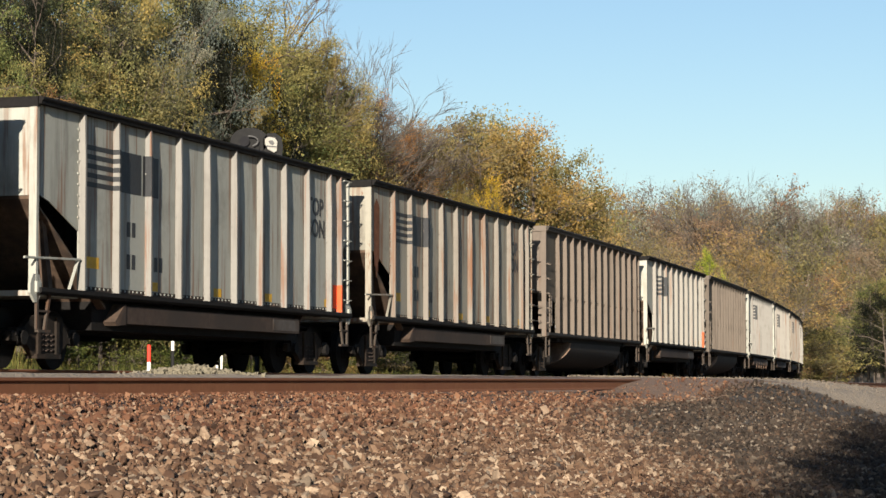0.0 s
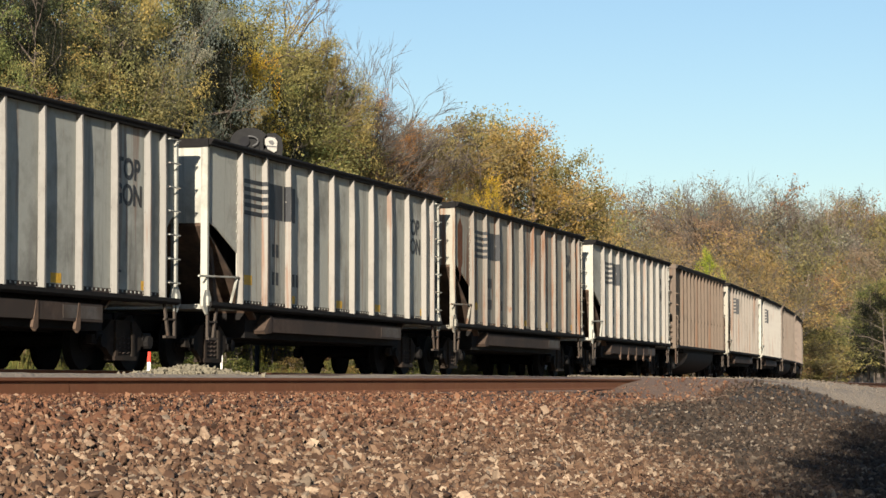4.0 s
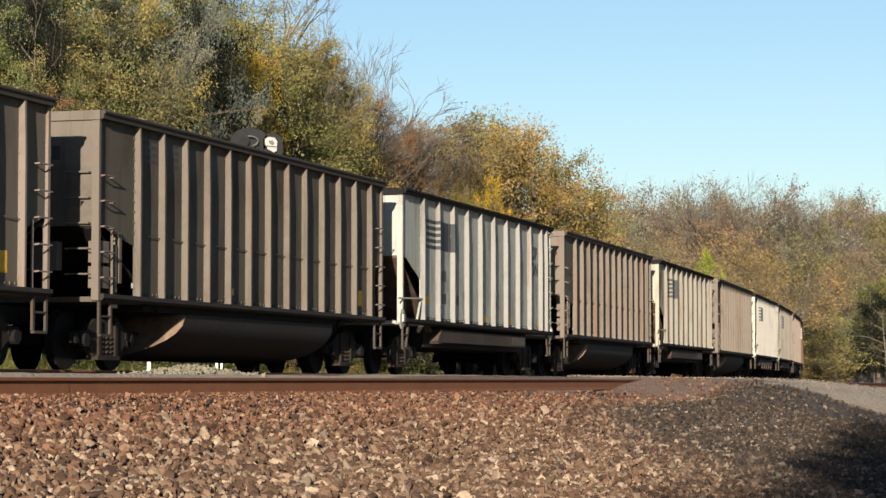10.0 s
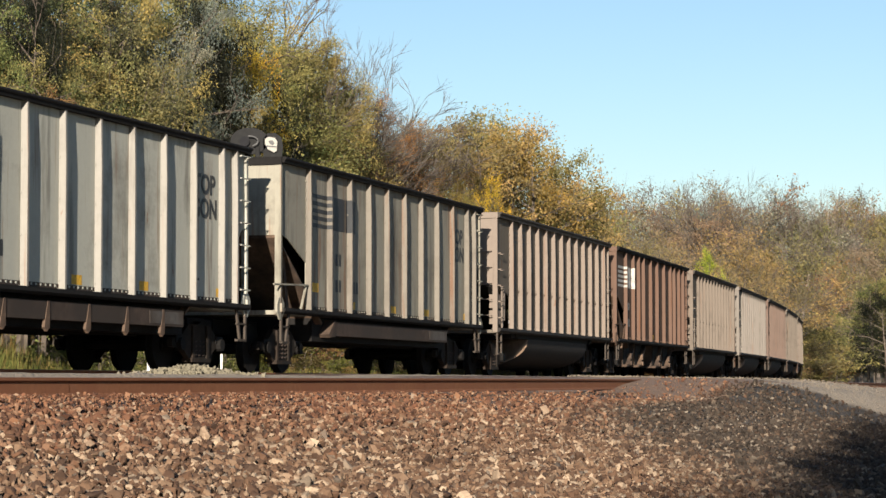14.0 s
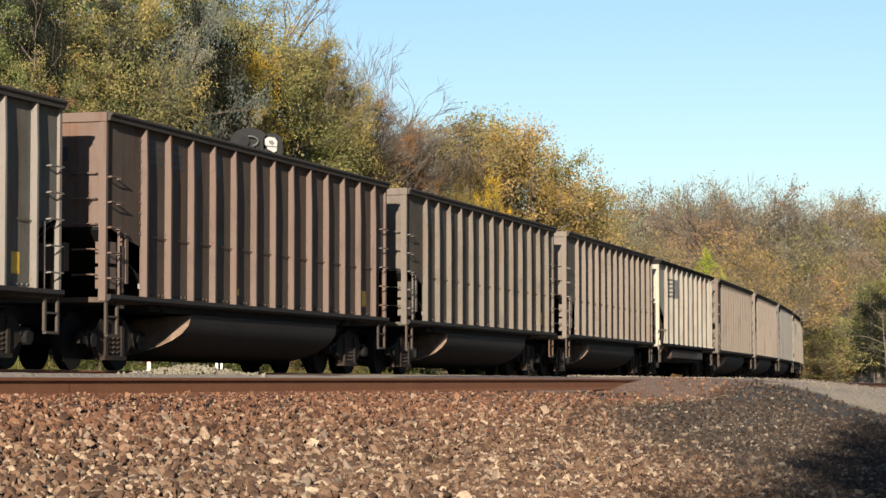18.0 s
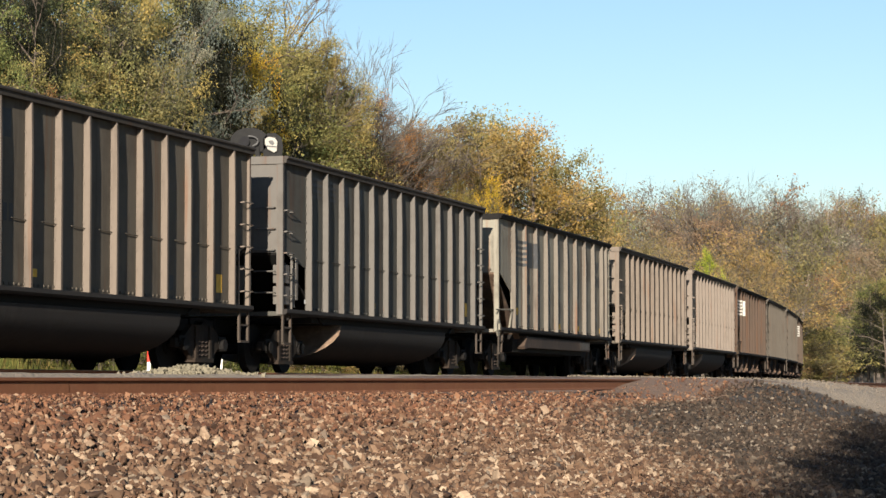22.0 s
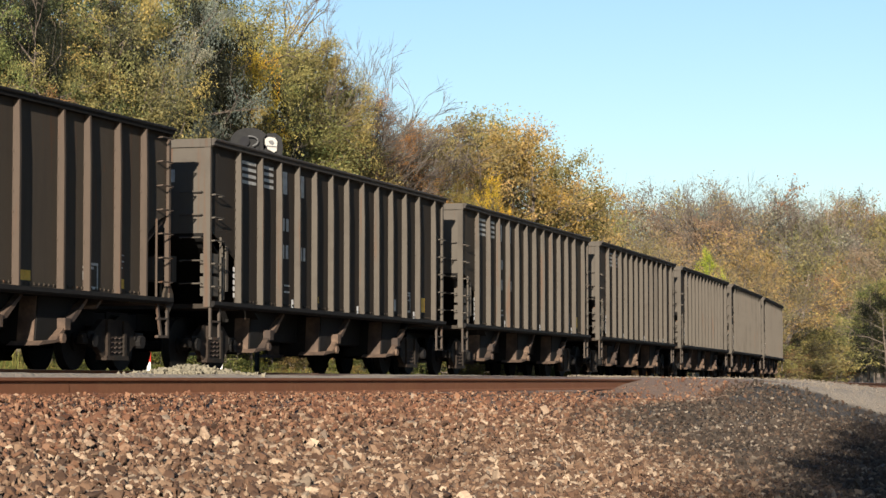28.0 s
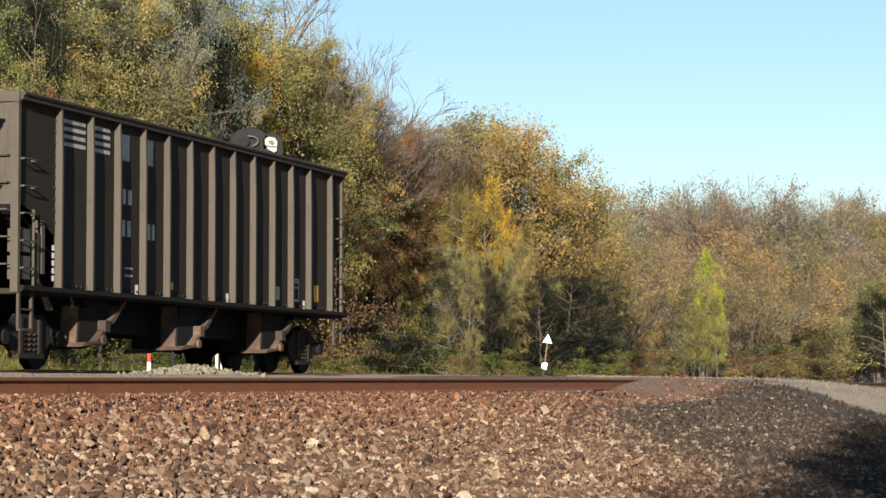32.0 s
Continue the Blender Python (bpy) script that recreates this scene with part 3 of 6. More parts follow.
        prism(bm, [(a - e * 0.75, foot - 0.05), (a - e * 0.9, foot - 0.05), (a - e * 0.62, cz - 0.42), (a - e * 0.48, cz - 0.35)], "y", -PANEL + 0.12, -PANEL + 0.24)
        part("brace", bm, GATE, car)
        for sgn in (-1, 1):
            bm = bmesh.new()
            y0 = sgn * (PANEL + 0.025)
            box(bm, e * h2 - 0.045, e * h2 + 0.03, y0 - 0.025, y0 + 0.025, foot - 0.1, H - 0.15)
            box(bm, e * (h2 + 0.025) - 0.015, e * (h2 + 0.025) + 0.015, min(y0, y0 - sgn * 0.1), max(y0, y0 - sgn * 0.1), foot - 0.1, H - 0.15)
            part("corner_post", bm, face, car)
            # ladder with rungs that stand off the corner, and the stirrup step below
            bm = bmesh.new()
            xs_ = e * (h2 - 0.45)
            if e > 0 or k in ("tubgon", "hopper"):
                tube(bm, [(e * (h2 - 0.5), sgn * (PANEL + 0.03), foot - 0.1), (e * (h2 - 0.5), sgn * (PANEL + 0.03), cz - 0.1)], 0.022, 5)
                ladder = part("ladder", bm, trim, car)
                n = 7 if k in ("gon", "bighopper") else 5
                rungs = {}
                for i in range(n):
                    z = 0.4 * i
                    for way in ("side", "end"):
                        if way == "side" and sgn > 0:
                            continue
                        if way in rungs:
                            again(rungs[way], "rung", pose(0, 0, z), ladder)
                            continue
                        bm = bmesh.new()
                        zz = foot + 0.25
                        if way == "side":
                            yy = -PANEL - 0.01
                            tube(bm, [(xs_, yy, zz), (xs_, yy - 0.1, zz + 0.01), (e * (h2 - 0.02), yy - 0.1, zz + 0.01), (e * (h2 - 0.02), yy, zz)], 0.014, 5)
                        else:
                            tube(bm, [(e * (h2 + 0.02), sgn * (PANEL - 0.1), zz + 0.05), (e * (h2 + 0.11), sgn * (PANEL - 0.1), zz + 0.06), (e * (h2 + 0.11), sgn * (PANEL - 0.5), zz + 0.06), (e * (h2 + 0.02), sgn * (PANEL - 0.5), zz + 0.05)], 0.014, 5)
                        rungs[way] = part("rung", bm, trim, ladder)
            else:
                tube(bm, [(e * (h2 + 0.45), sgn * (PANEL + 0.06), foot + 0.43), (e * h2, sgn * (PANEL + 0.06), foot + 0.44), (e * (h2 - 1.45), sgn * (PANEL + 0.06), foot + 0.48)], 0.02, 5)
                part("handrail", bm, body, car)
                bm = bmesh.new()
                tube(bm, [(e * (h2 - 1.4), sgn * (PANEL + 0.04), foot + 0.46), (e * (h2 - 1.1), sgn * (PANEL + 0.04), foot)], 0.025, 5)
                part("rail_stay", bm, body, car)
            bm = bmesh.new()
            xa, xb = e * (h2 - 0.04), e * (h2 - 0.46)
            lean = 0.16 if k in ("gon", "bighopper") else 0.0
            for q, ln in ((xa, 0.0), (xb, lean)):
                prism(bm, [(q - 0.03, foot - 0.1), (q + 0.03, foot - 0.1), (q + 0.03 + e * ln, foot - 0.62), (q - 0.03 + e * ln, foot - 0.62)], "y", y0 - 0.02, y0 + 0.02)
            box(bm, min(xa, xb), max(xa, xb), y0 - 0.03, y0 + 0.03, foot - 0.66, foot - 0.62)
            box(bm, min(xa, xb), max(xa, xb), y0 - 0.02, y0 + 0.02, foot - 0.36, foot - 0.33)
            part("step", bm, GRIMY, car)
            if k in ("gon", "bighopper"):
                bm = bmesh.new()
                q = e * h2
                prism(bm, [(q - 0.21, foot + 0.06), (q - 0.12, foot + 0.2), (q + 0.08, foot + 0.2), (q + 0.17, foot + 0.06), (q + 0.17, foot - 0.08), (q + 0.02, foot - 0.22), (q - 0.05, foot - 0.22), (q - 0.21, foot - 0.08)], "y", y0 - 0.02, y0 + 0.02)
                box(bm, q - 0.07, q + 0.06, min(y0, y0 + sgn * 0.06), max(y0, y0 + sgn * 0.06), foot - 0.07, foot + 0.09)
                part("gusset_plate", bm, body, car)
    # load
    bm = bmesh.new()
    nx_, ny_ = 40, 9
    rng = random.Random(len(k))
    grid = [[bm.verts.new((-h2 + 0.03 + (L - 0.06) * i / (nx_ - 1), -1.4 + 2.8 * j / (ny_ - 1),
                           H - 0.22 + 0.3 * math.sin(math.pi * j / (ny_ - 1)) * min(1, 5 * i / nx_, 5 * (nx_ - 1 - i) / nx_) + rng.uniform(-0.03, 0.03))) for i in range(nx_)] for j in range(ny_)]
    for j in range(ny_ - 1):
        for i in range(nx_ - 1):
            bm.faces.new((grid[j][i], grid[j][i + 1], grid[j + 1][i + 1], grid[j + 1][i]))
    part("coal_load", bm, COAL, car, "black coal load")
    # underframe
    bm = bmesh.new()
    box(bm, -h2, h2, -0.16, 0.16, 0.72, 1.0)
    part("center_sill", bm, IRON, car)
    bm = bmesh.new()
    if k == "tubgon":
        # section of the tub, and its ends drawn out further below than above
        pts = [(1.44 * math.cos(a), 0.96 - 0.78 * max(0.0, math.sin(a)) ** 0.8) for a in np.linspace(0, math.pi, 19)]
        n = len(pts)

        def reach(z):
            return ((0.96 - z) / 0.78) ** 1.9
        rows_ = [[bm.verts.new((x + ((-1.2 * reach(p[1])) if x < 0 else -0.42 * reach(p[1])), p[0], p[1])) for p in pts] for x in (3.72 - h2, 11.3 - h2)]
        for i in range(n - 1):
            bm.faces.new((rows_[0][i], rows_[0][i + 1], rows_[1][i + 1], rows_[1][i])).smooth = True
        bmesh.ops.recalc_face_normals(bm, faces=bm.faces[:])
        tub = part("belly_tub", bm, TUB, car, "dark rounded steel belly tub")
        for x, k_ in ((3.72 - h2, 1.2), (11.3 - h2, 0.42)):
            bm = bmesh.new()
            bm.faces.new([bm.verts.new((x - 0.004 - k_ * reach(p[1]), p[0], p[1])) for p in pts])
            bmesh.ops.solidify(bm, geom=bm.faces[:], thickness=0.012)
            part("tub_end", bm, TUBEND, tub, "rusty end plate in a sunlit tone")
        bm = bmesh.new()
        box(bm, -h2 + 2.0, h2 - 2.0, -1.40, 1.40, foot - 0.21, foot - 0.01)
        part("floor_plate", bm, IRON, car)
    elif k == "gon":
        box(bm, -h2 + 2.4, h2 - 2.4, -1.3, 1.3, 0.62, foot - 0.1)
        part("floor_well", bm, IRON, car)
        for sgn in (-1, 1):
            bm = bmesh.new()
            prism(bm, [(3.0 - h2, 0.74), (3.25 - h2, 1.02), (11.3 - h2, 1.02), (11.3 - h2, 0.74)], "y", sgn * 1.3, sgn * 1.5)
            beam = part("side_beam", bm, BEAM, car, "rusty boxed side beam")
            bm = bmesh.new()
            prism(bm, [(2.82 - h2, 0.76), (2.9 - h2, 0.7), (3.24 - h2, 0.72), (3.24 - h2, 1.05), (3.2 - h2, 1.05)], "y", sgn * 1.28, sgn * 1.515)
            part("end_cap", bm, GATE, beam)
            bm = bmesh.new()
            box(bm, 9.9 - h2, 11.28 - h2, min(sgn * 1.5, sgn * 1.506), max(sgn * 1.5, sgn * 1.506), 0.78, 0.98)
            part("data_plate", bm, PLATE, beam)
            if brackets:
                bracket = None
                for i in range(5):
                    m = pose(4.75 - h2 + i * 1.42, 0, 0)
                    if bracket is None:
                        bm = bmesh.new()
                        prism(bm, [(0, 1.02), (0.06, 1.02), (0.06, 0.62), (-0.03, 0.56), (-0.12, 0.62)], "y", sgn * 1.5 - 0.012, sgn * 1.5 + 0.035)
                        bracket = part("bracket", bm, GATE, beam)
                        bracket.matrix_basis = m
                    else:
                        again(bracket, "bracket", m, beam)
    else:
        spots = (2.6, 6.5, 10.5) if k == "hopper" else (2.55, 4.75, 8.3, 10.5)
        for x in (v - h2 for v in spots):
            for sgn in (-1, 1):
                ya, yb = sorted((sgn * 0.45, sgn * 1.3))
                bm = bmesh.new()
                # chute: upright sheet towards the front, raking sheet behind
                prism(bm, [(x, foot - 0.09), (x + 1.35, foot - 0.09), (x + 0.42, 0.46), (x - 0.1, 0.38)], "y", ya, yb)
                pocket = part("hopper_pocket", bm, CHUTE, car, "near-black steel discharge chute")
                bm = bmesh.new()
                # added lighter plate paints the sun on the near-black chute's front
                prism(bm, [(x - 0.01, foot - 0.1), (x - 0.035, foot - 0.1), (x - 0.13, 0.38), (x - 0.105, 0.38)], "y", min(sgn * 1.0, sgn * 1.28), max(sgn * 1.0, sgn * 1.28))
                part("front_plate", bm, GATE, pocket)
                bm = bmesh.new()
                # flange along the raking edge, with the latch, and the lip of the gate
                yo, yi = sgn * 1.31, sgn * 1.42
                ya, yb = min(yo, yi), max(yo, yi)
                prism(bm, [(x + 1.4, foot - 0.1), (x + 1.46, foot - 0.12), (x + 0.98, 0.74), (x + 0.8, 0.7), (x + 0.5, 0.46), (x + 0.42, 0.42), (x + 0.4, 0.5)], "y", ya, yb)
                box(bm, x + 0.62, x + 0.8, ya - 0.02, yb + 0.02, 0.6, 0.78)
                part("gate_latch", bm, GATE, pocket)
                bm = bmesh.new()
                prism(bm, [(x - 0.26, 0.35), (x + 0.5, 0.42), (x + 0.56, 0.5), (x + 0.44, 0.52), (x + 0.3, 0.44), (x - 0.12, 0.42)], "y", min(sgn * 0.9, sgn * 1.44), max(sgn * 0.9, sgn * 1.44))
                disc(bm, (x + 0.5, sgn * 1.45, 0.47), "y", 0.075, 0.07, 10)
                part("gate_lip", bm, GATE, pocket)
        bm = bmesh.new()
        prism(bm, [(-h2 + 2.2, foot - 0.02), (h2 - 2.2, foot - 0.02), (h2 - 3.0, 0.6), (-h2 + 3.0, 0.6)], "y", -0.8, 0.8)
        part("hopper_floor", bm, IRON, car)
    # brake rigging hanging in the middle
    bm = bmesh.new()
    tube(bm, [(-h2 + 3, -0.7, 0.62), (h2 - 3, -0.7, 0.62)], 0.04, 5)
    tube(bm, [(-1.2, 0.85, 0.7), (0.6, 0.85, 0.7)], 0.17, 9)
    part("brake_rigging", bm, IRON, car)
    bm = bmesh.new()
    box(bm, -h2 - 0.22, -h2 - 0.02, -0.9, -0.45, 1.55, 2.0) if k in ("tubgon", "hopper") else box(bm, -h2 - 0.16, -h2 - 0.02, -0.7, -0.35, 1.6, 1.95)
    tube(bm, [(-h2 - 0.12, -0.65, foot), (-h2 - 0.12, -0.65, 1.6)], 0.025, 5)
    part("brake_box", bm, face, car)
    if k in ("tubgon", "hopper"):
        bm = bmesh.new()
        for z in (foot + 0.1, foot + 0.5):
            box(bm, -h2 + 0.12, -h2 + 0.42, -PANEL - 0.02, -PANEL + 0.2, z, z + 0.34)
        box(bm, -h2 + 0.6, -h2 + 0.72, -PANEL - 0.02, -PANEL + 0.1, foot + 0.05, foot + 0.8)
        box(bm, -h2 + 0.8, -h2 + 0.9, -PANEL - 0.02, -PANEL + 0.1, foot + 0.2, foot + 1.0)
        part("brake_valve", bm, face, car)
    if k == "tubgon":
        # tie bar between the ribs at two fifths of the height
        bm = bmesh.new()
        for a, b in zip(c["ribs"], c["ribs"][1:]):
            x0, x1 = a + RW / 2 - h2, b - RW / 2 - h2
            tube(bm, [((x0 + x1) / 2, -PANEL - 0.03, foot + 1.01), (x1, -PANEL - 0.03, foot + 1.0)], 0.009, 5)
        tagged(part("tie_bar", bm, body, car), kind="stuff")
    build_truck(car, -h2 + 1.2)
    build_truck(car, h2 - 1.2)
    return car


def letter_car(car, k, style):
    """Markings on the flank: stripes and block shapes of the owner's device, number bars, plates."""
    def put(name, material, spans, label="", ribs=True):
        bm = bmesh.new()
        for x0, x1, lo, hi in spans:
            mark(k, bm, x0, x1, lo, hi, ribs)
        tagged(part(name, bm, material, car, label), label, kind="stuff" if name in ("data_bars", "number_bars") else "")
    ink = {"black": BLACKMARK, "white": WHITE, "faded": FADED, "ghost": GHOST, "none": None}[style]
    if k == "bighopper":
        ink = FADED
    if k in ("gon", "bighopper"):
        z0, z1 = 2.84, 3.5
        dx = 0.0 if k == "gon" else -1.12
        stripes = [(1.57 + dx, 2.98 + dx, z0 + (z1 - z0) * i / 4.6, z0 + (z1 - z0) * (i + 0.55) / 4.6) for i in range(5)]
        put("stripes", ink, stripes, "painted horizontal stripes")
        put("device_block", ink, [(3.02 + dx, 3.86 + dx, 2.84, 3.5)], "painted block shapes")
        put("device_block", ink, [(3.92 + dx, 4.56 + dx, 2.84, 3.5)])
        for x0, x1, lo in ((3.3, 3.44, 2.14), (3.5, 3.64, 2.14), (3.3, 3.44, 1.62), (3.5, 3.64, 1.62), (4.4, 4.54, 1.62), (4.6, 4.74, 1.62)):
            put("number_bar", ink, [(x0 + dx, x1 + dx, lo, lo + 0.24)], ribs=False)
        put("data_bars", ink, [(11.6, 11.9, 1.38, 1.52), (11.6, 12.0, 1.56, 1.6), (12.85, 13.05, 1.62, 1.64), (12.85, 13.1, 1.72, 1.74), (12.85, 13.1, 1.82, 1.84)], ribs=False)
        put("yellow_plate", YELLOW, [(1.64, 2.25, 1.57, 1.75)], ribs=False)
        for x in (4.2, 7.0, 9.5, 12.75):
            put("yellow_plate", YELLOW, [(x, x + 0.36, 1.3, 1.45)], ribs=False)
        if k == "gon" and style == "black":
            for word, z in (("TOP", 3.08), ("GON", 2.66)):
                ob = new("lettering", word_mesh(word, 0.47))
                ob.data.materials.clear()
                ob.data.materials.append(ink)
                ob.parent = car
                ob.matrix_basis = pose(12.22 - KINDS[k]["L"] / 2, -PANEL - 0.006, z, 90, 0, 0)
                tagged(ob, "black stencilled word")
        if style == "white":
            put("shed_bars", ink, [(11.75, 12.15, 1.25, 1.29), (11.75, 11.79, 1.29, 1.62), (12.11, 12.15, 1.29, 1.62), (11.75, 12.15, 1.62, 1.66)], ribs=False)
    else:
        z0, z1 = 3.4, 3.82
        for x0, x1 in ((KINDS[k]["ribs"][0] + 0.1, KINDS[k]["ribs"][1] - 0.1), (KINDS[k]["ribs"][1] + 0.1, KINDS[k]["ribs"][2] - 0.2)):
            put("stripes", ink, [(x0, x1, z0 + (z1 - z0) * i / 3.6, z0 + (z1 - z0) * (i + 0.5) / 3.6) for i in range(4)], "faded horizontal stripes", False)
        a, b = KINDS[k]["ribs"][2], KINDS[k]["ribs"][3]
        put("device_block", ink, [(a + 0.1, a + 0.55, 3.36, 3.78)], "", False)
        put("device_block", ink, [(b + 0.08, b + 0.5, 3.36, 3.78)], "", False)
        bars = [(a + 0.3, a + 0.42, 2.66, 2.9), (a + 0.5, a + 0.64, 2.66, 2.9), (a + 0.28, a + 0.4, 2.14, 2.4), (a + 0.48, a + 0.62, 2.14, 2.4), (b + 0.28, b + 0.4, 2.14, 2.4), (b + 0.46, b + 0.58, 2.14, 2.4), (a + 0.4, a + 0.7, 1.62, 1.65), (a + 0.4, a + 0.7, 1.5, 1.53)]
        if k == "hopper":
            for bar in bars:
                put("number_bar", ink, [bar], "", False)
        else:
            put("number_bars", ink, bars, "", False)
        put("reflector_strip", REFLECT, [(KINDS[k]["ribs"][0] - 0.14, KINDS[k]["ribs"][0] - 0.05, 1.32 + 0.115 * i, 1.4 + 0.115 * i) for i in range(5 if k == "hopper" else 1)], "", False)
        put("yellow_plate", YELLOW, [(12.72, 12.98, 1.38, 1.7)], "", False)
        if k == "hopper":
            for r in (3, 7, 11):
                put("reflector", REFLECT, [(KINDS[k]["ribs"][r] - 0.2, KINDS[k]["ribs"][r] - 0.08, 1.22, 1.38)], "small white reflector", False)
            put("placard_frame", FADED, [(11.5, 11.9, 1.35, 1.39), (11.5, 11.54, 1.39, 1.75), (11.86, 11.9, 1.39, 1.75), (11.5, 11.9, 1.75, 1.79)], "", False)
        put("yellow_plate", YELLOW, [(5.6, 5.8, 1.36, 1.48)], "", False)
        put("data_bars", ink, [(10.55, 10.85, 1.35, 1.6), (11.6, 11.85, 1.6, 1.63), (11.6, 11.85, 1.7, 1.73)], "", False)
    # number bars on the end sheet
    bm = bmesh.new()
    for i in range(3):
        x = -KINDS[k]["L"] / 2 - 0.024
        y0 = -0.2 - 0.26 * i
        v = [bm.verts.new(p) for p in ((x, y0, 3.3), (x, y0 - 0.14, 3.3), (x, y0 - 0.14, 3.52), (x, y0, 3.52))]
        bm.faces.new(v[::-1])
    tagged(part("number_bars", bm, ink, car), kind="stuff")


# paint, order of the train: kind, base colour, rust, dirt, lettering, words
CREAM, PALE, TAN = (0.246, 0.240, 0.210), (0.215, 0.214, 0.192), (0.188, 0.176, 0.148)
DARK, DARK2, BROWN, SOOT, PINK = (0.088, 0.076, 0.061), (0.102, 0.087, 0.070), (0.046, 0.031, 0.024), (0.023, 0.018, 0.014), (0.128, 0.108, 0.088)
G, B, H, K = "gon", "tubgon", "hopper", "bighopper"
TRAIN = [
    (B, DARK, 0.2, 0.4, "ghost", "dark grey"),                       # leaving at the start
    (G, PALE, 0.45, 0.15, "black", "pale grey, rust-streaked"),
    (G, TAN, 0.62, 0.2, "black", "tan-grey, heavily rusted"),
    (B, DARK2, 0.2, 0.3, "ghost", "grey-brown"),
    (G, CREAM, 0.35, 0.1, "black", "cream-white, orange-patched"),
    (B, DARK, 0.15, 0.4, "ghost", "dark grey"),
    (G, PALE, 0.3, 0.3, "black", "pale grey, soot-spotted"),
    (G, CREAM, 0.35, 0.3, "black", "cream, soot-spotted"),
    (G, TAN, 0.7, 0.25, "black", "tan, rust-stained"),
    (G, CREAM, 0.25, 0.15, "black", "clean cream-white"),
    (B, (0.091, 0.073, 0.055), 0.3, 0.3, "faded", "sooty brown"),
    (G, (0.195, 0.180, 0.152), 0.45, 0.2, "black", "brown-stained pale grey"),
    (G, CREAM, 0.25, 0.15, "black", "clean cream-white"),
    (B, DARK2, 0.2, 0.3, "ghost", "grey-brown"),
    (B, (0.120, 0.101, 0.082), 0.4, 0.2, "faded", "tan-brown"),
    (B, DARK, 0.2, 0.35, "ghost", "dark grey"),
    (G, PALE, 0.25, 0.25, "black", "pale grey, soot-spotted"),
    (B, DARK2, 0.25, 0.3, "ghost", "grey-brown"),
    (G, (0.200, 0.186, 0.150), 0.35, 0.2, "black", "buff, rust-run"),
    (B, DARK2, 0.2, 0.35, "ghost", "dark grey"),
    (G, CREAM, 0.3, 0.3, "black", "cream, soot-spotted"),
    (G, (0.162, 0.150, 0.124), 0.35, 0.3, "black", "dull buff-grey"),
    (B, PINK, 0.25, 0.2, "ghost", "pinkish brown-grey"),
    (K, (0.062, 0.040, 0.029), 0.4, 0.25, "white", "red-brown"),
    (B, DARK2, 0.2, 0.3, "ghost", "brownish grey"),
    (B, (0.116, 0.106, 0.091), 0.2, 0.25, "ghost", "light brown-grey"),
    (B, (0.085, 0.063, 0.050), 0.35, 0.3, "ghost", "red-brown sooted"),
    (B, DARK, 0.2, 0.35, "ghost", "dark grey"),
    (B, DARK2, 0.2, 0.3, "ghost", "brown-grey"),
    (G, (0.205, 0.190, 0.155), 0.4, 0.15, "black", "warm cream"),
    (B, DARK, 0.2, 0.3, "ghost", "dark grey"),
    (B, DARK2, 0.2, 0.3, "ghost", "grey-brown"),
    (B, (0.076, 0.073, 0.065), 0.2, 0.3, "ghost", "slate grey"),
    (G, (0.133, 0.122, 0.101), 0.4, 0.35, "black", "dusty grey-brown"),
    (B, DARK2, 0.2, 0.3, "ghost", "grey-brown"),
    (B, (0.112, 0.097, 0.080), 0.2, 0.2, "ghost", "light grey"),
    (K, (0.037, 0.027, 0.020), 0.35, 0.2, "white", "dark brown"),
    (H, SOOT, 0.2, 0.25, "faded", "sooty black"),
    (H, (0.033, 0.026, 0.019), 0.2, 0.25, "faded", "charcoal"),
    (K, (0.037, 0.029, 0.022), 0.3, 0.2, "white", "dark brown"),
    (H, (0.023, 0.018, 0.014), 0.15, 0.25, "faded", "sooty black"),
    (H, (0.033, 0.026, 0.019), 0.2, 0.25, "faded", "charcoal"),
    (H, (0.031, 0.023, 0.017), 0.2, 0.25, "faded", "brown-black"),
    (H, SOOT, 0.15, 0.25, "faded", "sooty black"),
    (H, (0.029, 0.022, 0.016), 0.15, 0.25, "faded", "brown-black"),
    (H, (0.022, 0.018, 0.014), 0.12, 0.2, "faded", "black"),
]
WORDS = {G: "steel coal gondola with wide ribs", B: "ribbed steel coal gondola with a rounded belly tub",
         H: "ribbed three-pocket steel coal hopper", K: "ribbed open coal hopper with white markings"}
CARS = []
STAIN = plain("spill_stain", (0.045, 0.030, 0.022), 0.8, 0.5, 9)


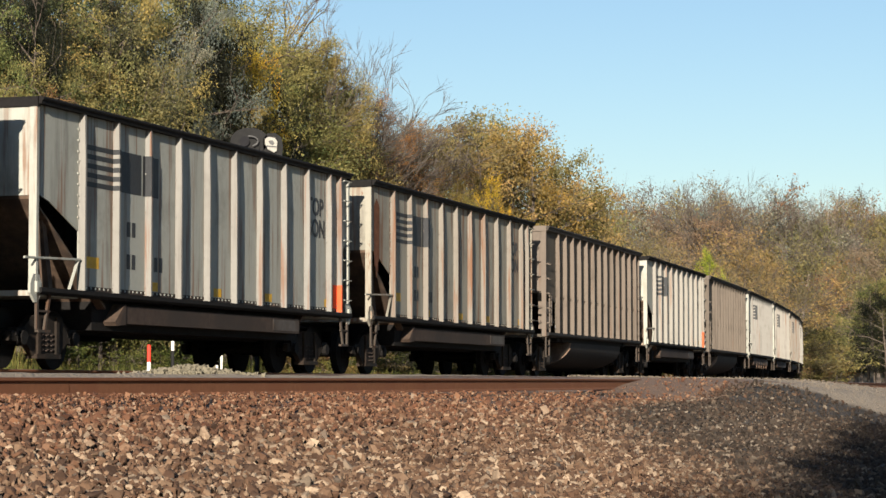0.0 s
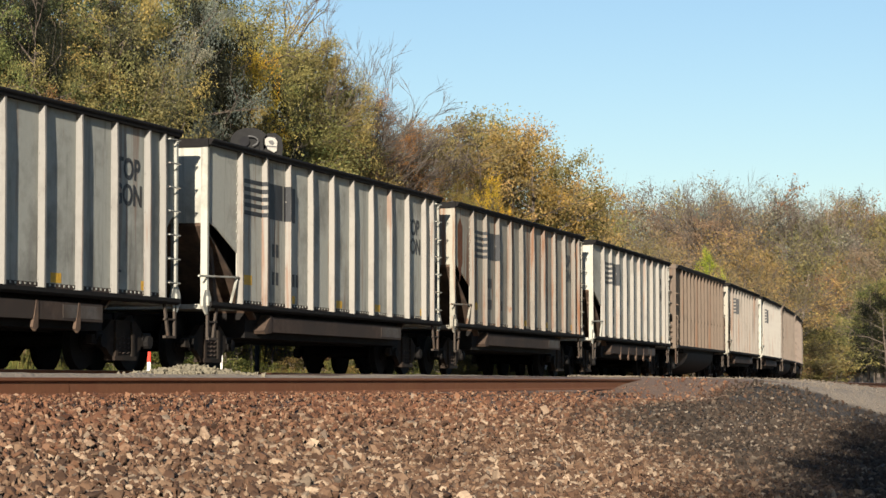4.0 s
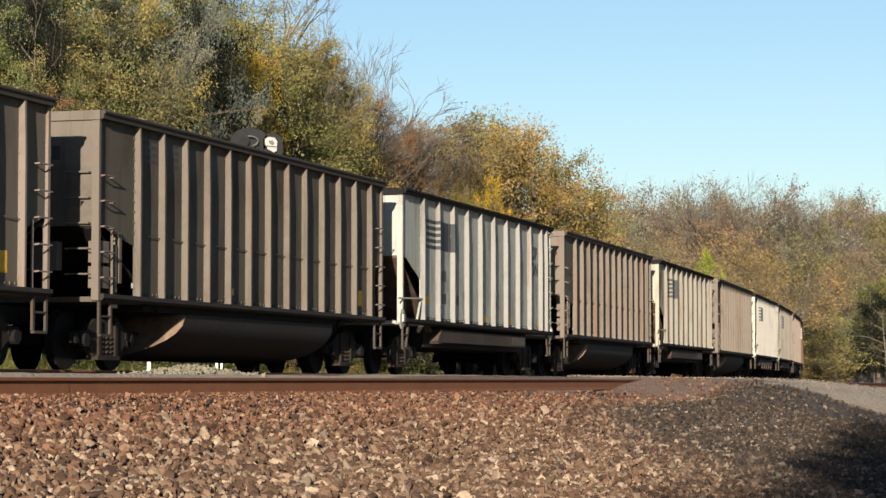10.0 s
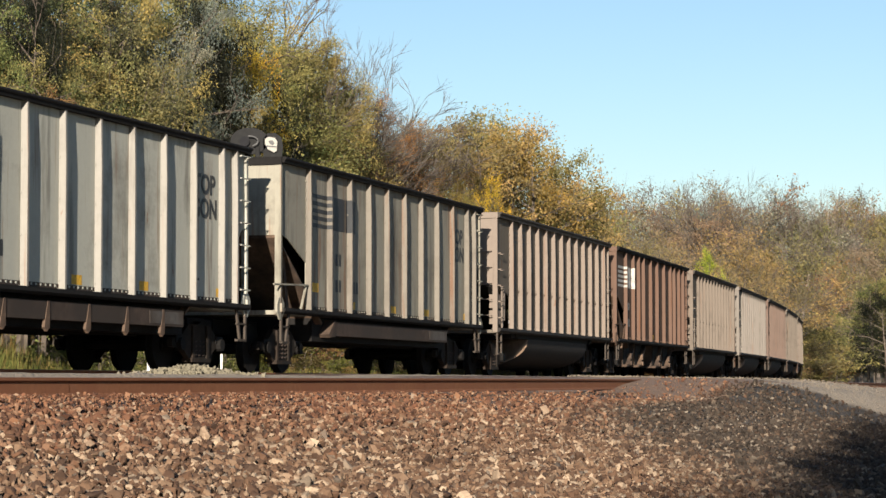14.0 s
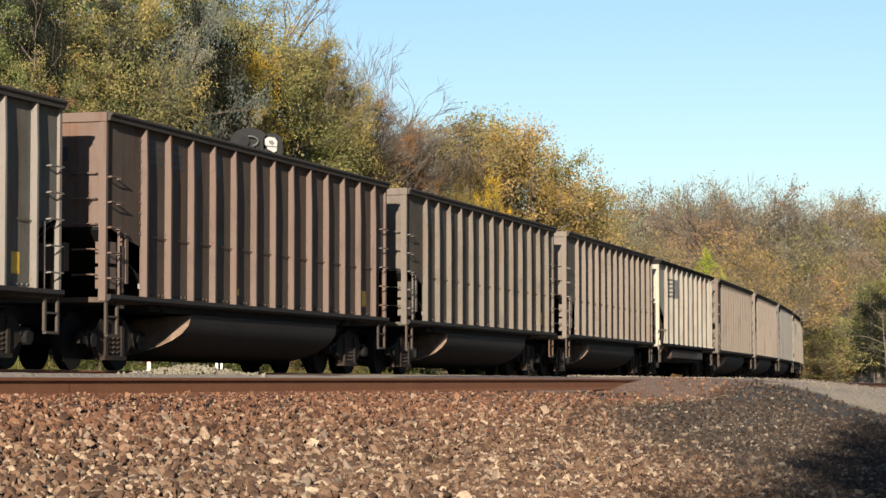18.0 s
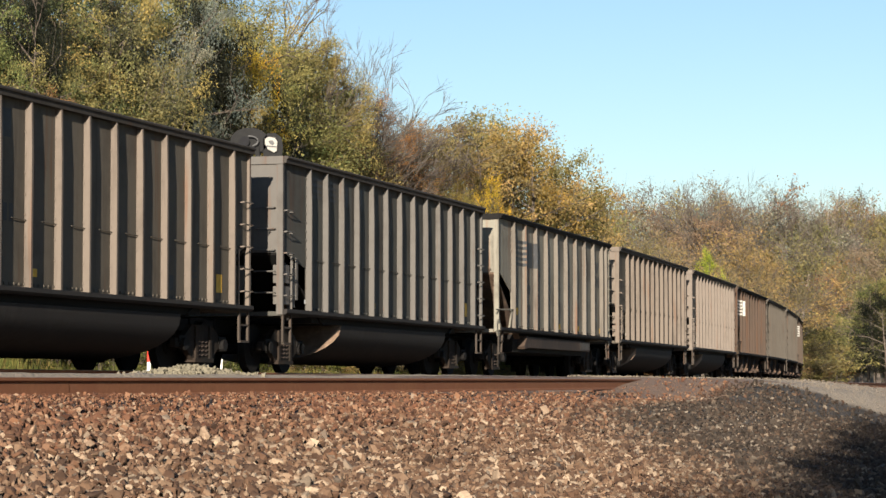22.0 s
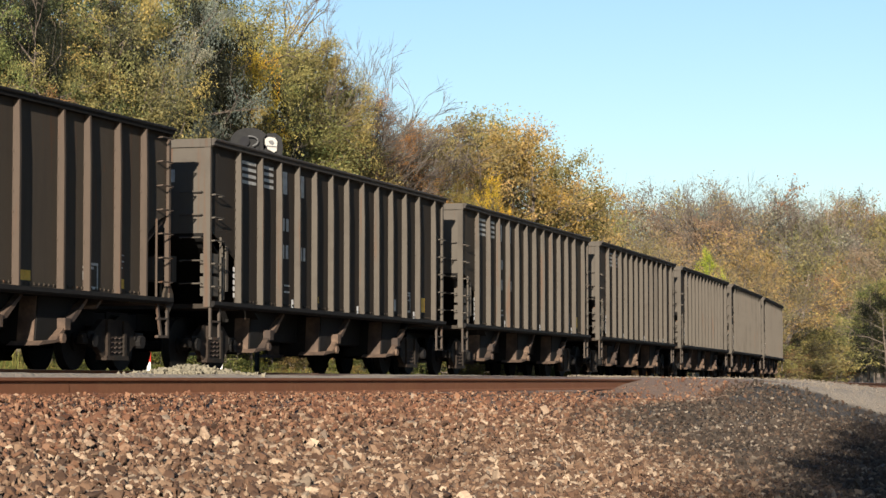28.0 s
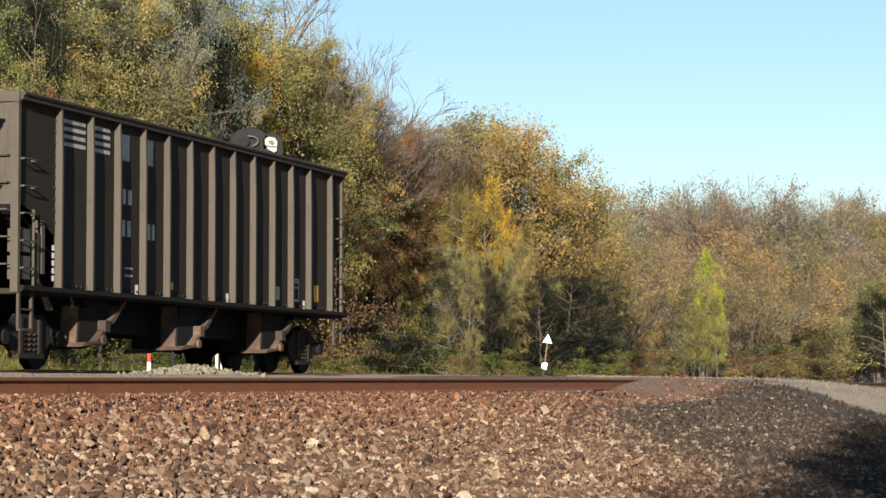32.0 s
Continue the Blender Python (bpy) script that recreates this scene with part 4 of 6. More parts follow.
def build_train():
    protos = {}
    for i, (k, base, rust, dirt, style, words) in enumerate(TRAIN):
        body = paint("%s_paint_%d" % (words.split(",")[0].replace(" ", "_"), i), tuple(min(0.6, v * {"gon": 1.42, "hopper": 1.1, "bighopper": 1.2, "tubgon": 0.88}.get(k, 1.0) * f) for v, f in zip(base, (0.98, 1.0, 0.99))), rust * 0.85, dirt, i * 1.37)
        # rib tones paint in sunlit contrast to the sheets, besides grime; hopper ribs dusty too
        ribs = LIT_DUST if k == "hopper" else paint("worn_rib_paint_%d" % i, tuple(v * {"gon": 0.92, "tubgon": 1.28}.get(k, 1.6) * f for v, f in zip(base, (1.0, 0.975, 1.0))), rust * 0.8, dirt * 0.6, i * 2.11)
        braced = i in (6, 9, 20)       # cars whose side beam has hanging brackets
        if (k, style, braced) not in protos:
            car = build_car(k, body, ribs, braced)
            letter_car(car, k, style)
            protos[k, style, braced] = (car, body, ribs)
        else:
            src, old, old_ribs = protos[k, style, braced]
            car = copy_thing(src, Matrix.Identity(4))
            for o in car.children_recursive:
                if o.type == "MESH" and o.data.materials[0] == old:
                    o.material_slots[0].link = "OBJECT"
                    o.material_slots[0].material = body
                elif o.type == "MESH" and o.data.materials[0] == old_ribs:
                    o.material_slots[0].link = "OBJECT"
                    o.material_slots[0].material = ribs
        tagged(car, words + " " + WORDS[k], "rail car", "cars of the coal train")
        CARS.append((car, k))
    # a bare orange patch on the rear post of the cream car
    bm = bmesh.new()
    mark(G, bm, 13.42, 13.52, 1.21, 1.8)
    mark(G, bm, 13.1, 13.42, 1.21, 1.55)
    part("primer_patch", bm, ORANGE, CARS[4][0], "orange primer patch")
    # dark spill stains down the flank of the brown-stained car
    for x, half, lo, hi in ((5.45, 0.24, 1.2, 3.0), (9.35, 0.34, 1.2, 3.1), (9.75, 0.16, 1.5, 2.7), (1.1, 0.3, 1.9, 3.4), (2.5, 0.12, 1.2, 2.3)):
        bm = bmesh.new()
        for i in range(14):
            a, b = x - half + 2 * half * i / 14, x - half + 2 * half * (i + 1) / 14
            u = abs((i + 0.5) / 7 - 1)
            jag = 0.13 * math.sin(i * 2.7 + x * 5)
            mark(G, bm, a, b, lo + 0.35 * u + jag * 0.4, hi - 0.75 * u ** 2 + jag, False)
        part("stain", bm, STAIN, CARS[11][0], "dark brown spill stain")
    bm = bmesh.new()
    mark(G, bm, 13.25, 13.52, 1.21, 1.75)
    part("primer_patch", bm, ORANGE, CARS[1][0], "orange primer patch")
    run = plain("rust_run", (0.15, 0.062, 0.032), 0.85, 0.5, 9)
    for car_i, runs in ((18, ((0.35, 0.14, 2.3, 3.75), (0.62, 0.1, 2.6, 3.8), (0.85, 0.07, 2.9, 3.8), (13.65, 0.12, 1.3, 2.6))), (2, ((0.5, 0.2, 2.0, 3.7), (13.6, 0.15, 1.3, 3.3))), (8, ((0.6, 0.22, 2.2, 3.7), (5.7, 0.1, 1.3, 2.6)))):
        for x, half, lo, hi in runs:
            bm = bmesh.new()
            for i in range(8):
                a, b = x - half + half * i / 4, x - half + half * (i + 1) / 4
                u = abs((i + 0.5) / 4 - 1)
                mark(G, bm, a, b, lo + 0.5 * u + 0.12 * math.sin(i * 3.1 + x), hi - 0.2 * u, False)
            part("stain", bm, run, CARS[car_i][0], "orange-brown rust run")


build_train()

# distance gone by the train, and where each car's front corner stands at the start
SPEED = 21.853
FRONT = (-11.97, 3.84, 19.43, 35.23, 50.99, 66.63, 82.34, 97.8, 113.27, 129.0, 144.79, 160.7, 176.53, 192.34, 208.54, 224.51, 240.2, 256.07, 272.01, 288.08, 304.09, 319.96, 335.78,
         351.3, 367.79, 383.75, 399.59, 415.31, 431.17, 446.88, 462.98, 478.95, 494.88, 510.74, 526.55, 542.43, 557.95, 573.91, 589.98, 605.8, 622.4, 638.43, 654.44, 670.5, 686.53, 702.55)


def car_pose(i, t):
    k = TRAIN[i][0]
    a = FRONT[i] - SPEED * t
    (x0, y0, _), (x1, y1, _) = line(a + 1.2, -1.6), line(a + KINDS[k]["L"] - 1.2, -1.6)
    return pose((x0 + x1) / 2, (y0 + y1) / 2, ZC + TRAIN_RAIL, 0, 0, math.degrees(math.atan2(y1 - y0, x1 - x0)))


def motions():
    """The train rolls from the distance past the eye."""
    for i, (car, k) in enumerate(CARS):
        walk(car, [(t, car_pose(i, t)) for t in np.arange(0, 32.01, 0.8)])


# ---- vegetation ----
def segments_mesh(name, segs, sides=4):
    """Tapered limbs from rows of (p0, p1, r0, r1)."""
    p0, p1 = np.array([s[0] for s in segs]), np.array([s[1] for s in segs])
    r0, r1 = np.array([s[2] for s in segs]), np.array([s[3] for s in segs])
    d = p1 - p0
    d /= np.linalg.norm(d, axis=1)[:, None] + 1e-9
    ref = np.where(np.abs(d[:, 2:3]) > 0.9, np.array([[1.0, 0, 0]]), np.array([[0, 0, 1.0]]))
    u = np.cross(d, ref)
    u /= np.linalg.norm(u, axis=1)[:, None]
    v = np.cross(d, u)
    a = np.arange(sides) * 2 * np.pi / sides
    ring = u[:, None] * np.cos(a)[None, :, None] + v[:, None] * np.sin(a)[None, :, None]
    lo, hi = p0[:, None] + ring * r0[:, None, None], p1[:, None] + ring * r1[:, None, None]
    co = np.concatenate([lo, hi], 1).reshape(-1, 3)
    n = len(segs)
    base = np.arange(n)[:, None] * 2 * sides
    k = np.arange(sides)[None]
    idx = np.stack([base + k, base + (k + 1) % sides, base + sides + (k + 1) % sides, base + sides + k], 2).reshape(-1, 4)
    return mesh_np(name, co, 4, idx)


def leaves_mesh(name, centres, size, rng, flat=0.45):
    """One pointed leaf at each centre."""
    n = len(centres)
    a = rng.normal(size=(n, 3))
    a[:, 2] *= 0.7
    a /= np.linalg.norm(a, axis=1)[:, None]
    b = rng.normal(size=(n, 3))
    b[:, 2] *= flat
    b -= (b * a).sum(1)[:, None] * a
    b /= np.linalg.norm(b, axis=1)[:, None]
    sz = size * rng.uniform(0.55, 1.35, n)[:, None]
    c = np.cross(a, b)
    v = np.stack([centres + a * sz * 0.7, centres - a * sz * 0.45 + b * sz * 0.34 + c * sz * 0.12, centres - a * sz * 0.45 - b * sz * 0.34], 1)
    return mesh_np(name, v.reshape(-1, 3), 3, np.arange(n * 3).reshape(n, 3))


def grow(rng, height, spread, clear, limbs, twigs, wander=0.25, lift=0.55, girth=0.016, show=1.0):
    """Trunk, limbs and twigs of one tree: segments, and points along the twigs."""
    segs, tips = [], []
    p = np.zeros(3)
    steps = 9
    trunk = [p]
    lean = rng.normal(0, 0.06, 2)
    for i in range(steps):
        p = p + np.array([lean[0] * height / steps + rng.normal(0, 0.02) * height * 0.3, lean[1] * height / steps + rng.normal(0, 0.02) * height * 0.3, height * 0.92 / steps])
        trunk.append(p)
    r = girth * height
    for i in range(steps):
        segs.append((trunk[i], trunk[i + 1], r * (1 - i / steps) ** 0.8 + 0.015, r * (1 - (i + 1) / steps) ** 0.8 + 0.012))
    for j in range(limbs):
        f = clear + (0.98 - clear) * (j + rng.uniform(0, 1)) / limbs
        i = min(int(f * steps), steps - 1)
        q = trunk[i] + (trunk[i + 1] - trunk[i]) * (f * steps - i)
        az = j * 2.4 + rng.uniform(-0.6, 0.6)
        prof = math.sin(math.pi * min(1, max(0.06, (f - clear) / (1 - clear) * 0.78 + 0.2)))
        ln = spread * (0.35 + 0.75 * prof) * rng.uniform(0.6, 1.15)
        d = np.array([math.cos(az), math.sin(az), lift * rng.uniform(0.3, 1.6)])
        d /= np.linalg.norm(d)
        m = 4
        pts = [q]
        for s_ in range(m):
            d = d + rng.normal(0, wander, 3) * np.array([1, 1, 0.7])
            d /= np.linalg.norm(d)
            pts.append(pts[-1] + d * ln / m)
        rr = r * 0.42 * (1 - f * 0.6)
        for s_ in range(m):
            segs.append((pts[s_], pts[s_ + 1], rr * (1 - s_ / m) + 0.012, rr * (1 - (s_ + 1) / m) + 0.008))
        for t in range(twigs):
            g = rng.uniform(0.25, 1.0)
            i2 = min(int(g * m), m - 1)
            q2 = pts[i2] + (pts[i2 + 1] - pts[i2]) * (g * m - i2)
            d2 = d + rng.normal(0, 0.75, 3)
            d2 /= np.linalg.norm(d2)
            l2 = ln * rng.uniform(0.18, 0.42)
            mid = q2 + d2 * l2 * 0.55
            d3 = d2 + rng.normal(0, 0.4, 3)
            d3 /= np.linalg.norm(d3)
            end = mid + d3 * l2 * 0.5
            if t < twigs * show:
                segs.append((q2, mid, 0.012 + rr * 0.18, 0.010))
                segs.append((mid, end, 0.010, 0.005))
            tips += [(q2, mid, end)]
    return segs, tips


def tree_kind(name, seed, height, spread, clear, limbs, twigs, leaves, size, material, bark=BARK, fuzz=0.24, lift=0.55, label="", category="tree"):
    rng = np.random.default_rng(seed)
    segs, tips = grow(rng, height, spread, clear, limbs, twigs, lift=lift, show=0.16)
    root = thing(name, label, category)
    me = segments_mesh("trunk", segs, 3)
    me.materials.append(bark)
    o = new("trunk", me)
    o.parent = root
    if leaves:
        # sprays of leaves along the twigs, flat and drawn out, with gaps between them
        t = np.array(tips)
        tuft = rng.choice(len(t), max(20, int(len(t) * 0.46)), replace=False)
        size_of = rng.uniform(0.7, 1.5, len(tuft))
        pick = rng.choice(len(tuft), leaves, p=size_of ** 2 / (size_of ** 2).sum())
        w = rng.uniform(0.3, 1, leaves)[:, None]
        q = t[tuft[pick]]
        c = np.where(w < 0.5, q[:, 0] + (q[:, 1] - q[:, 0]) * w * 2, q[:, 1] + (q[:, 2] - q[:, 1]) * (w - 0.5) * 2)
        way = q[:, 2] - q[:, 0]
        way = way / (np.linalg.norm(way, axis=1)[:, None] + 1e-9)
        c = c + rng.normal(0, 1, (leaves, 3)) * (fuzz * size_of[pick])[:, None] * np.array([1.1, 1.1, 0.42])
        c = c + way * (rng.normal(0.2, 0.9, leaves) * fuzz * size_of[pick])[:, None]
        c[:, 2] -= 0.35 * fuzz * (((c - q[:, 1]) ** 2)[:, :2].sum(1)) / (fuzz * 1.5) ** 2 * 0.3      # the sprays droop outwards
        c[:, 2] = np.maximum(c[:, 2], 0.05)
        me = leaves_mesh("crown", c, size, rng)
        me.materials.append(material)
        o = new("crown", me)
        o.parent = root
    root["top"] = float(max(s[1][2] for s in segs)) + (0.2 if leaves else 0)
    return root


def fan_tree(name, seed, clear, wide, bark, leaves=0, size=0.1, material=None, thick=0.008, levels=4):
    """A tree ten metres tall that forks again and again into a rounded fan of fine twigs, bare or thinly leaved."""
    rng = np.random.default_rng(seed)
    segs, fine, tips = [], [], []

    def fork(p, d, ln, r, level):
        bent = d + rng.normal(0, 0.10, 3)
        bent /= np.linalg.norm(bent)
        m, r1 = p + d * ln * 0.5, max(r * 0.72, thick)
        q = m + bent * ln * 0.5
        segs.extend([(p, m, r, (r + r1) / 2), (m, q, (r + r1) / 2, r1)])
        if level == 0:
            for _ in range(4):
                e = bent + rng.normal(0, 0.38, 3) + np.array([0, 0, 0.12])
                e /= np.linalg.norm(e)
                o_ = m + (q - m) * rng.uniform(0, 1)
                fine.append((o_, o_ + e * ln * rng.uniform(0.5, 1.1), thick * 0.8, thick * 0.35))
            tips.append((p, q))
            return
        for j in range(2 + (rng.random() < 0.45)):
            e = bent + rng.normal(0, 0.38 * wide, 3) * np.array([1, 1, 0.6])
            e[2] = max(e[2], 0.15)
            e /= np.linalg.norm(e)
            fork(q if j < 2 else m, e, ln * rng.uniform(0.62, 0.82), r1 * 0.72, level - 1)
    p, d = np.zeros(3), np.array([rng.normal(0, 0.05), rng.normal(0, 0.05), 1.0])
    r = 0.15
    for i in range(4):
        q = p + (d + rng.normal(0, 0.035, 3)) * clear * 10 / 4
        segs.append((p, q, r, r * 0.93))
        p, r = q, r * 0.93
    limbs = 5
    for j in range(limbs):
        az = j * 6.283 / limbs + rng.uniform(-0.5, 0.5)
        out = wide * rng.uniform(0.45, 1.05) * (0.25 if j == 0 else 1)
        e = np.array([math.cos(az) * out, math.sin(az) * out, 1.0])
        e /= np.linalg.norm(e)
        fork(p - np.array([0, 0, rng.uniform(0, 0.12) * clear * 10]), e, (1 - clear) * 10 * rng.uniform(0.26, 0.34), r * 0.6, levels)
    root = thing(name, "", "tree")
    me = segments_mesh("trunk", segs, 3)
    me.materials.append(bark)
    new("trunk", me).parent = root
    me = segments_mesh("branchwork", fine, 3)
    me.materials.append(bark)
    tagged(new("branchwork", me), kind="stuff").parent = root
    if leaves:
        t = np.array(tips)
        q = t[rng.integers(0, len(t), leaves)]
        c = q[:, 0] + (q[:, 1] - q[:, 0]) * rng.uniform(0.2, 1.5, leaves)[:, None] + rng.normal(0, 0.26, (leaves, 3)) * np.array([1, 1, 0.6])
        me = leaves_mesh("crown", c, size, rng)
        me.materials.append(material)
        new("crown", me).parent = root
    root["top"] = float(max(v[1][2] for v in fine))
    return root


FOCAL, HORIZON = 4394.0, 682.8


def spot(px, depth):
    x = (px - 784.0) / FOCAL * depth
    return x, float(height(np.array([x]), np.array([depth]))[0])


WOODS = "woods on the slope"
NAMES = {"olive": "olive-green broadleaf tree on the slope", "green": "dark green broadleaf tree on the slope", "bluegreen": "grey-green tree hung with vines",
         "ochre": "ochre-yellow autumn tree on the slope", "gold": "golden autumn tree among green ones", "rust": "russet autumn tree on the slope", "tan": "tan half-bare autumn tree in the woods",
         "hazy": "pale tan half-bare tree on the far ridge", "dark": "dark shaded evergreen tree in a hollow", "lime": "bright yellow-green vine-covered tree", "bare": "leafless grey tree with fine twigs", "pale": "leafless pale-barked tree above the woods"}
protos = {}
used = set()


def proto_tree(shape, leaf):
    """The first tree of a shape; later ones share its meshes. A leading f: many fine leaves, for the near slope."""
    if shape not in protos:
        if shape == "fround":
            protos[shape] = tree_kind("broadleaf_tree", 12, 10, 3.6, 0.14, 27, 15, 31000, 0.073, LEAVES["olive"], fuzz=0.22)
        elif shape == "ftall":
            protos[shape] = tree_kind("tall_tree", 24, 10, 2.6, 0.2, 25, 14, 26000, 0.068, LEAVES["olive"], fuzz=0.2)
        elif shape == "floose":
            protos[shape] = tree_kind("loose_crowned_tree", 38, 10, 3.9, 0.18, 24, 13, 23000, 0.068, LEAVES["tan"], fuzz=0.18)
        if shape == "fbare":
            protos[shape] = fan_tree("fine_bare_tree", 67, 0.12, 0.95, TWIGBARK, thick=0.008, levels=5)
        elif shape == "bare":
            protos[shape] = fan_tree("bare_tree", 61, 0.34, 0.8, TWIGBARK, thick=0.0045, levels=5)
        elif shape == "bare2":
            protos[shape] = fan_tree("bare_tree", 62, 0.42, 0.95, TWIGBARK, thick=0.0045, levels=5)
        elif shape == "fan":
            protos[shape] = fan_tree("thin_leaved_tree", 71, 0.36, 1.1, TWIGBARK, 5200, 0.12, LEAVES["hazy"])
        elif shape == "snag":
            protos[shape] = fan_tree("old_bare_tree", 93, 0.55, 0.8, TWIGBARK, thick=0.011, levels=2)
        elif shape == "pale":
            protos[shape] = fan_tree("pale_bare_tree", 65, 0.48, 0.85, PALEBARK, thick=0.0045, levels=5)
        elif shape == "round":
            protos[shape] = tree_kind("broadleaf_tree", 11, 10, 3.6, 0.16, 26, 13, 11500, 0.115, LEAVES["olive"])
        elif shape == "tall":
            protos[shape] = tree_kind("tall_tree", 23, 10, 2.6, 0.22, 24, 12, 9000, 0.11, LEAVES["olive"], fuzz=0.22)
        elif shape == "loose":
            protos[shape] = tree_kind("loose_crowned_tree", 37, 10, 3.9, 0.2, 22, 12, 8000, 0.108, LEAVES["tan"], fuzz=0.2)
        elif shape == "sparse":
            protos[shape] = fan_tree("half_bare_tree", 73, 0.2, 0.9, TWIGBARK, 5200, 0.11, LEAVES["tan"])
        elif shape == "bush":
            protos[shape] = tree_kind("shrub", 53, 3, 1.9, 0.04, 20, 10, 4200, 0.095, LEAVES["green"], fuzz=0.13, lift=0.8, category="shrub")
    return protos[shape]


def plant(shape, leaf, px, depth, ytop, wide=1.0, turn=None, word=None, offset=None):
    """A tree whose foot is at that bearing and depth and whose top reaches the given sight line."""
    if depth < 97 and shape in ("round", "tall", "loose"):
        shape = "f" + shape
    # keep clear of the grass verge beside the train
    if px < 780:
        verge = (26.5 if shape == "bush" else 31.3) / (0.314 - (px - 784) / FOCAL)
        if depth < verge + 0.25 * max(depth - 55, 0):
            depth = verge + 0.25 * max(depth - 55, 0)
    src = proto_tree(shape, leaf)
    x, z = spot(px, depth)
    tall = ZC + (HORIZON - ytop) * depth / FOCAL - z
    if tall < 0.3:
        return None
    k = tall / src["top"]
    turn = (px * 37 + depth * 11) % 360 if turn is None else turn
    m = pose(x, depth, z - 0.05, 0, 0, turn) @ Matrix.Diagonal((k * wide, k * wide, k, 1))
    if shape not in used:
        used.add(shape)
        t = src
        t.matrix_basis = m
    else:
        t = copy_thing(src, m)
        t.matrix_basis = m
    if leaf in LEAVES:
        for o in t.children:
            if o.name.startswith("crown"):
                o.material_slots[0].link = "OBJECT"
                o.material_slots[0].material = LEAVES[leaf]
    kind = "shrub" if shape == "bush" else "tree"
    label = word or (NAMES.get(leaf, NAMES["olive"]) if kind == "tree" else NAMES.get(leaf, NAMES["olive"]).replace("tree", "shrub").replace("broadleaf ", "leafy "))
    return tagged(t, label, kind, WOODS)


# the near slope on the inside of the curve: bearing, depth, sight line of the top, width
def rows(shape, leaf, table):
    for px, depth, ytop, wide in table:
        plant(shape, leaf, px, depth, ytop, wide)


rows("round", "olive", [(40, 66, 70, 1.0), (150, 72, 40, 1.0), (330, 84, 120, 0.8), (540, 92, 60, 0.9), (500, 76, 165, 0.9), (700, 112, 235, 0.8), (830, 118, 190, 0.95), (1000, 124, 295, 0.8), (930, 108, 330, 0.8)])
rows("round", "green", [(60, 84, -60, 1.0), (190, 90, -60, 1.0), (340, 96, -20, 1.0), (420, 74, 215, 0.9), (760, 96, 420, 0.9), (1000, 112, 440, 0.9), (650, 100, 330, 0.8), (250, 66, 190, 0.7)])
rows("round", "olive", [(95, 64, 90, 0.8), (180, 64, 110, 0.8), (200, 78, -40, 1.0), (380, 90, -10, 0.9), (450, 96, 20, 0.9), (120, 96, -140, 1.2), (270, 100, -120, 1.2), (580, 100, 150, 0.8), (880, 122, 215, 0.8), (760, 116, 205, 0.8)])
rows("loose", "ochre", [(945, 106, 215, 0.8), (1005, 111, 275, 0.8)])
rows("loose", "tan", [(860, 104, 195, 0.9), (905, 106, 195, 0.9), (980, 108, 300, 0.7)])
rows("loose", "green", [(20, 70, 10, 1.0), (230, 82, -30, 1.0), (400, 84, 60, 0.9), (490, 86, 120, 0.9), (940, 122, 240, 0.8), (1040, 128, 330, 0.7)])
rows("loose", "bluegreen", [(285, 70, 10, 0.5), (262, 67, 60, 0.35)])
# near-black crowns as painted shade between the brighter trees
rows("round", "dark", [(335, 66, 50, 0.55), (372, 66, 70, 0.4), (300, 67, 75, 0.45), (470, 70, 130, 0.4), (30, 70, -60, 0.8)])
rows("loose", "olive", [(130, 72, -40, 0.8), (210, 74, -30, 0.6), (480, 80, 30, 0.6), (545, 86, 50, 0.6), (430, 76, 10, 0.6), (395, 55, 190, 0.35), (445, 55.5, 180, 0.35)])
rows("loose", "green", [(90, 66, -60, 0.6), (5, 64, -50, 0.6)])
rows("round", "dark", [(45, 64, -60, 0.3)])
rows("loose", "olive", [(295, 61, 190, 0.45), (350, 61, 185, 0.45), (405, 62, 195, 0.4), (455, 64, 180, 0.5), (15, 58, 100, 0.6), (75, 59, 85, 0.6), (140, 59, 90, 0.6), (200, 60, 95, 0.6), (245, 61, 140, 0.5)])
rows("loose", "green", [(105, 58, 120, 0.5), (175, 59, 130, 0.5), (235, 60, 165, 0.5), (320, 60, 205, 0.4)])
rows("round", "gold", [(414, 64, 74, 0.42), (432, 66, 84, 0.36)])
rows("loose", "ochre", [(840, 104, 265, 0.8), (800, 100, 300, 0.7), (660, 92, 370, 0.5), (905, 100, 380, 0.7), (870, 98, 330, 0.7)])
rows("loose", "rust", [(610, 84, 180, 0.9), (680, 92, 205, 0.9), (560, 78, 200, 0.7), (740, 98, 235, 0.8), (30, 58, 140, 0.6), (650, 88, 160, 0.7), (760, 90, 300, 0.7), (600, 74, 290, 0.6)])
rows("loose", "tan", [(985, 117, 250, 0.8), (1030, 121, 305, 0.8), (890, 112, 205, 0.9), (965, 116, 275, 0.8), (1045, 122, 325, 0.8), (790, 106, 200, 0.9), (1060, 118, 400, 0.8), (1010, 112, 350, 0.7)])
rows("fbare", "bare", [(590, 92, 75, 1.0), (625, 98, 95, 0.9), (660, 102, 150, 0.9), (700, 106, 200, 0.8), (560, 94, 45, 1.0), (520, 90, -20, 0.8), (610, 96, 100, 1.0)])
rows("tall", "olive", [(470, 84, 70, 0.9), (800, 128, 200, 1.0), (900, 130, 200, 0.9), (1030, 140, 330, 0.8), (700, 118, 250, 0.8), (610, 84, 250, 0.7)])
rows("snag", "pale", [(500, 100, -70, 0.8)])
rows("loose", "bluegreen", [(318, 60, -30, 0.42), (300, 57, 40, 0.36), (330, 61, -60, 0.5)])
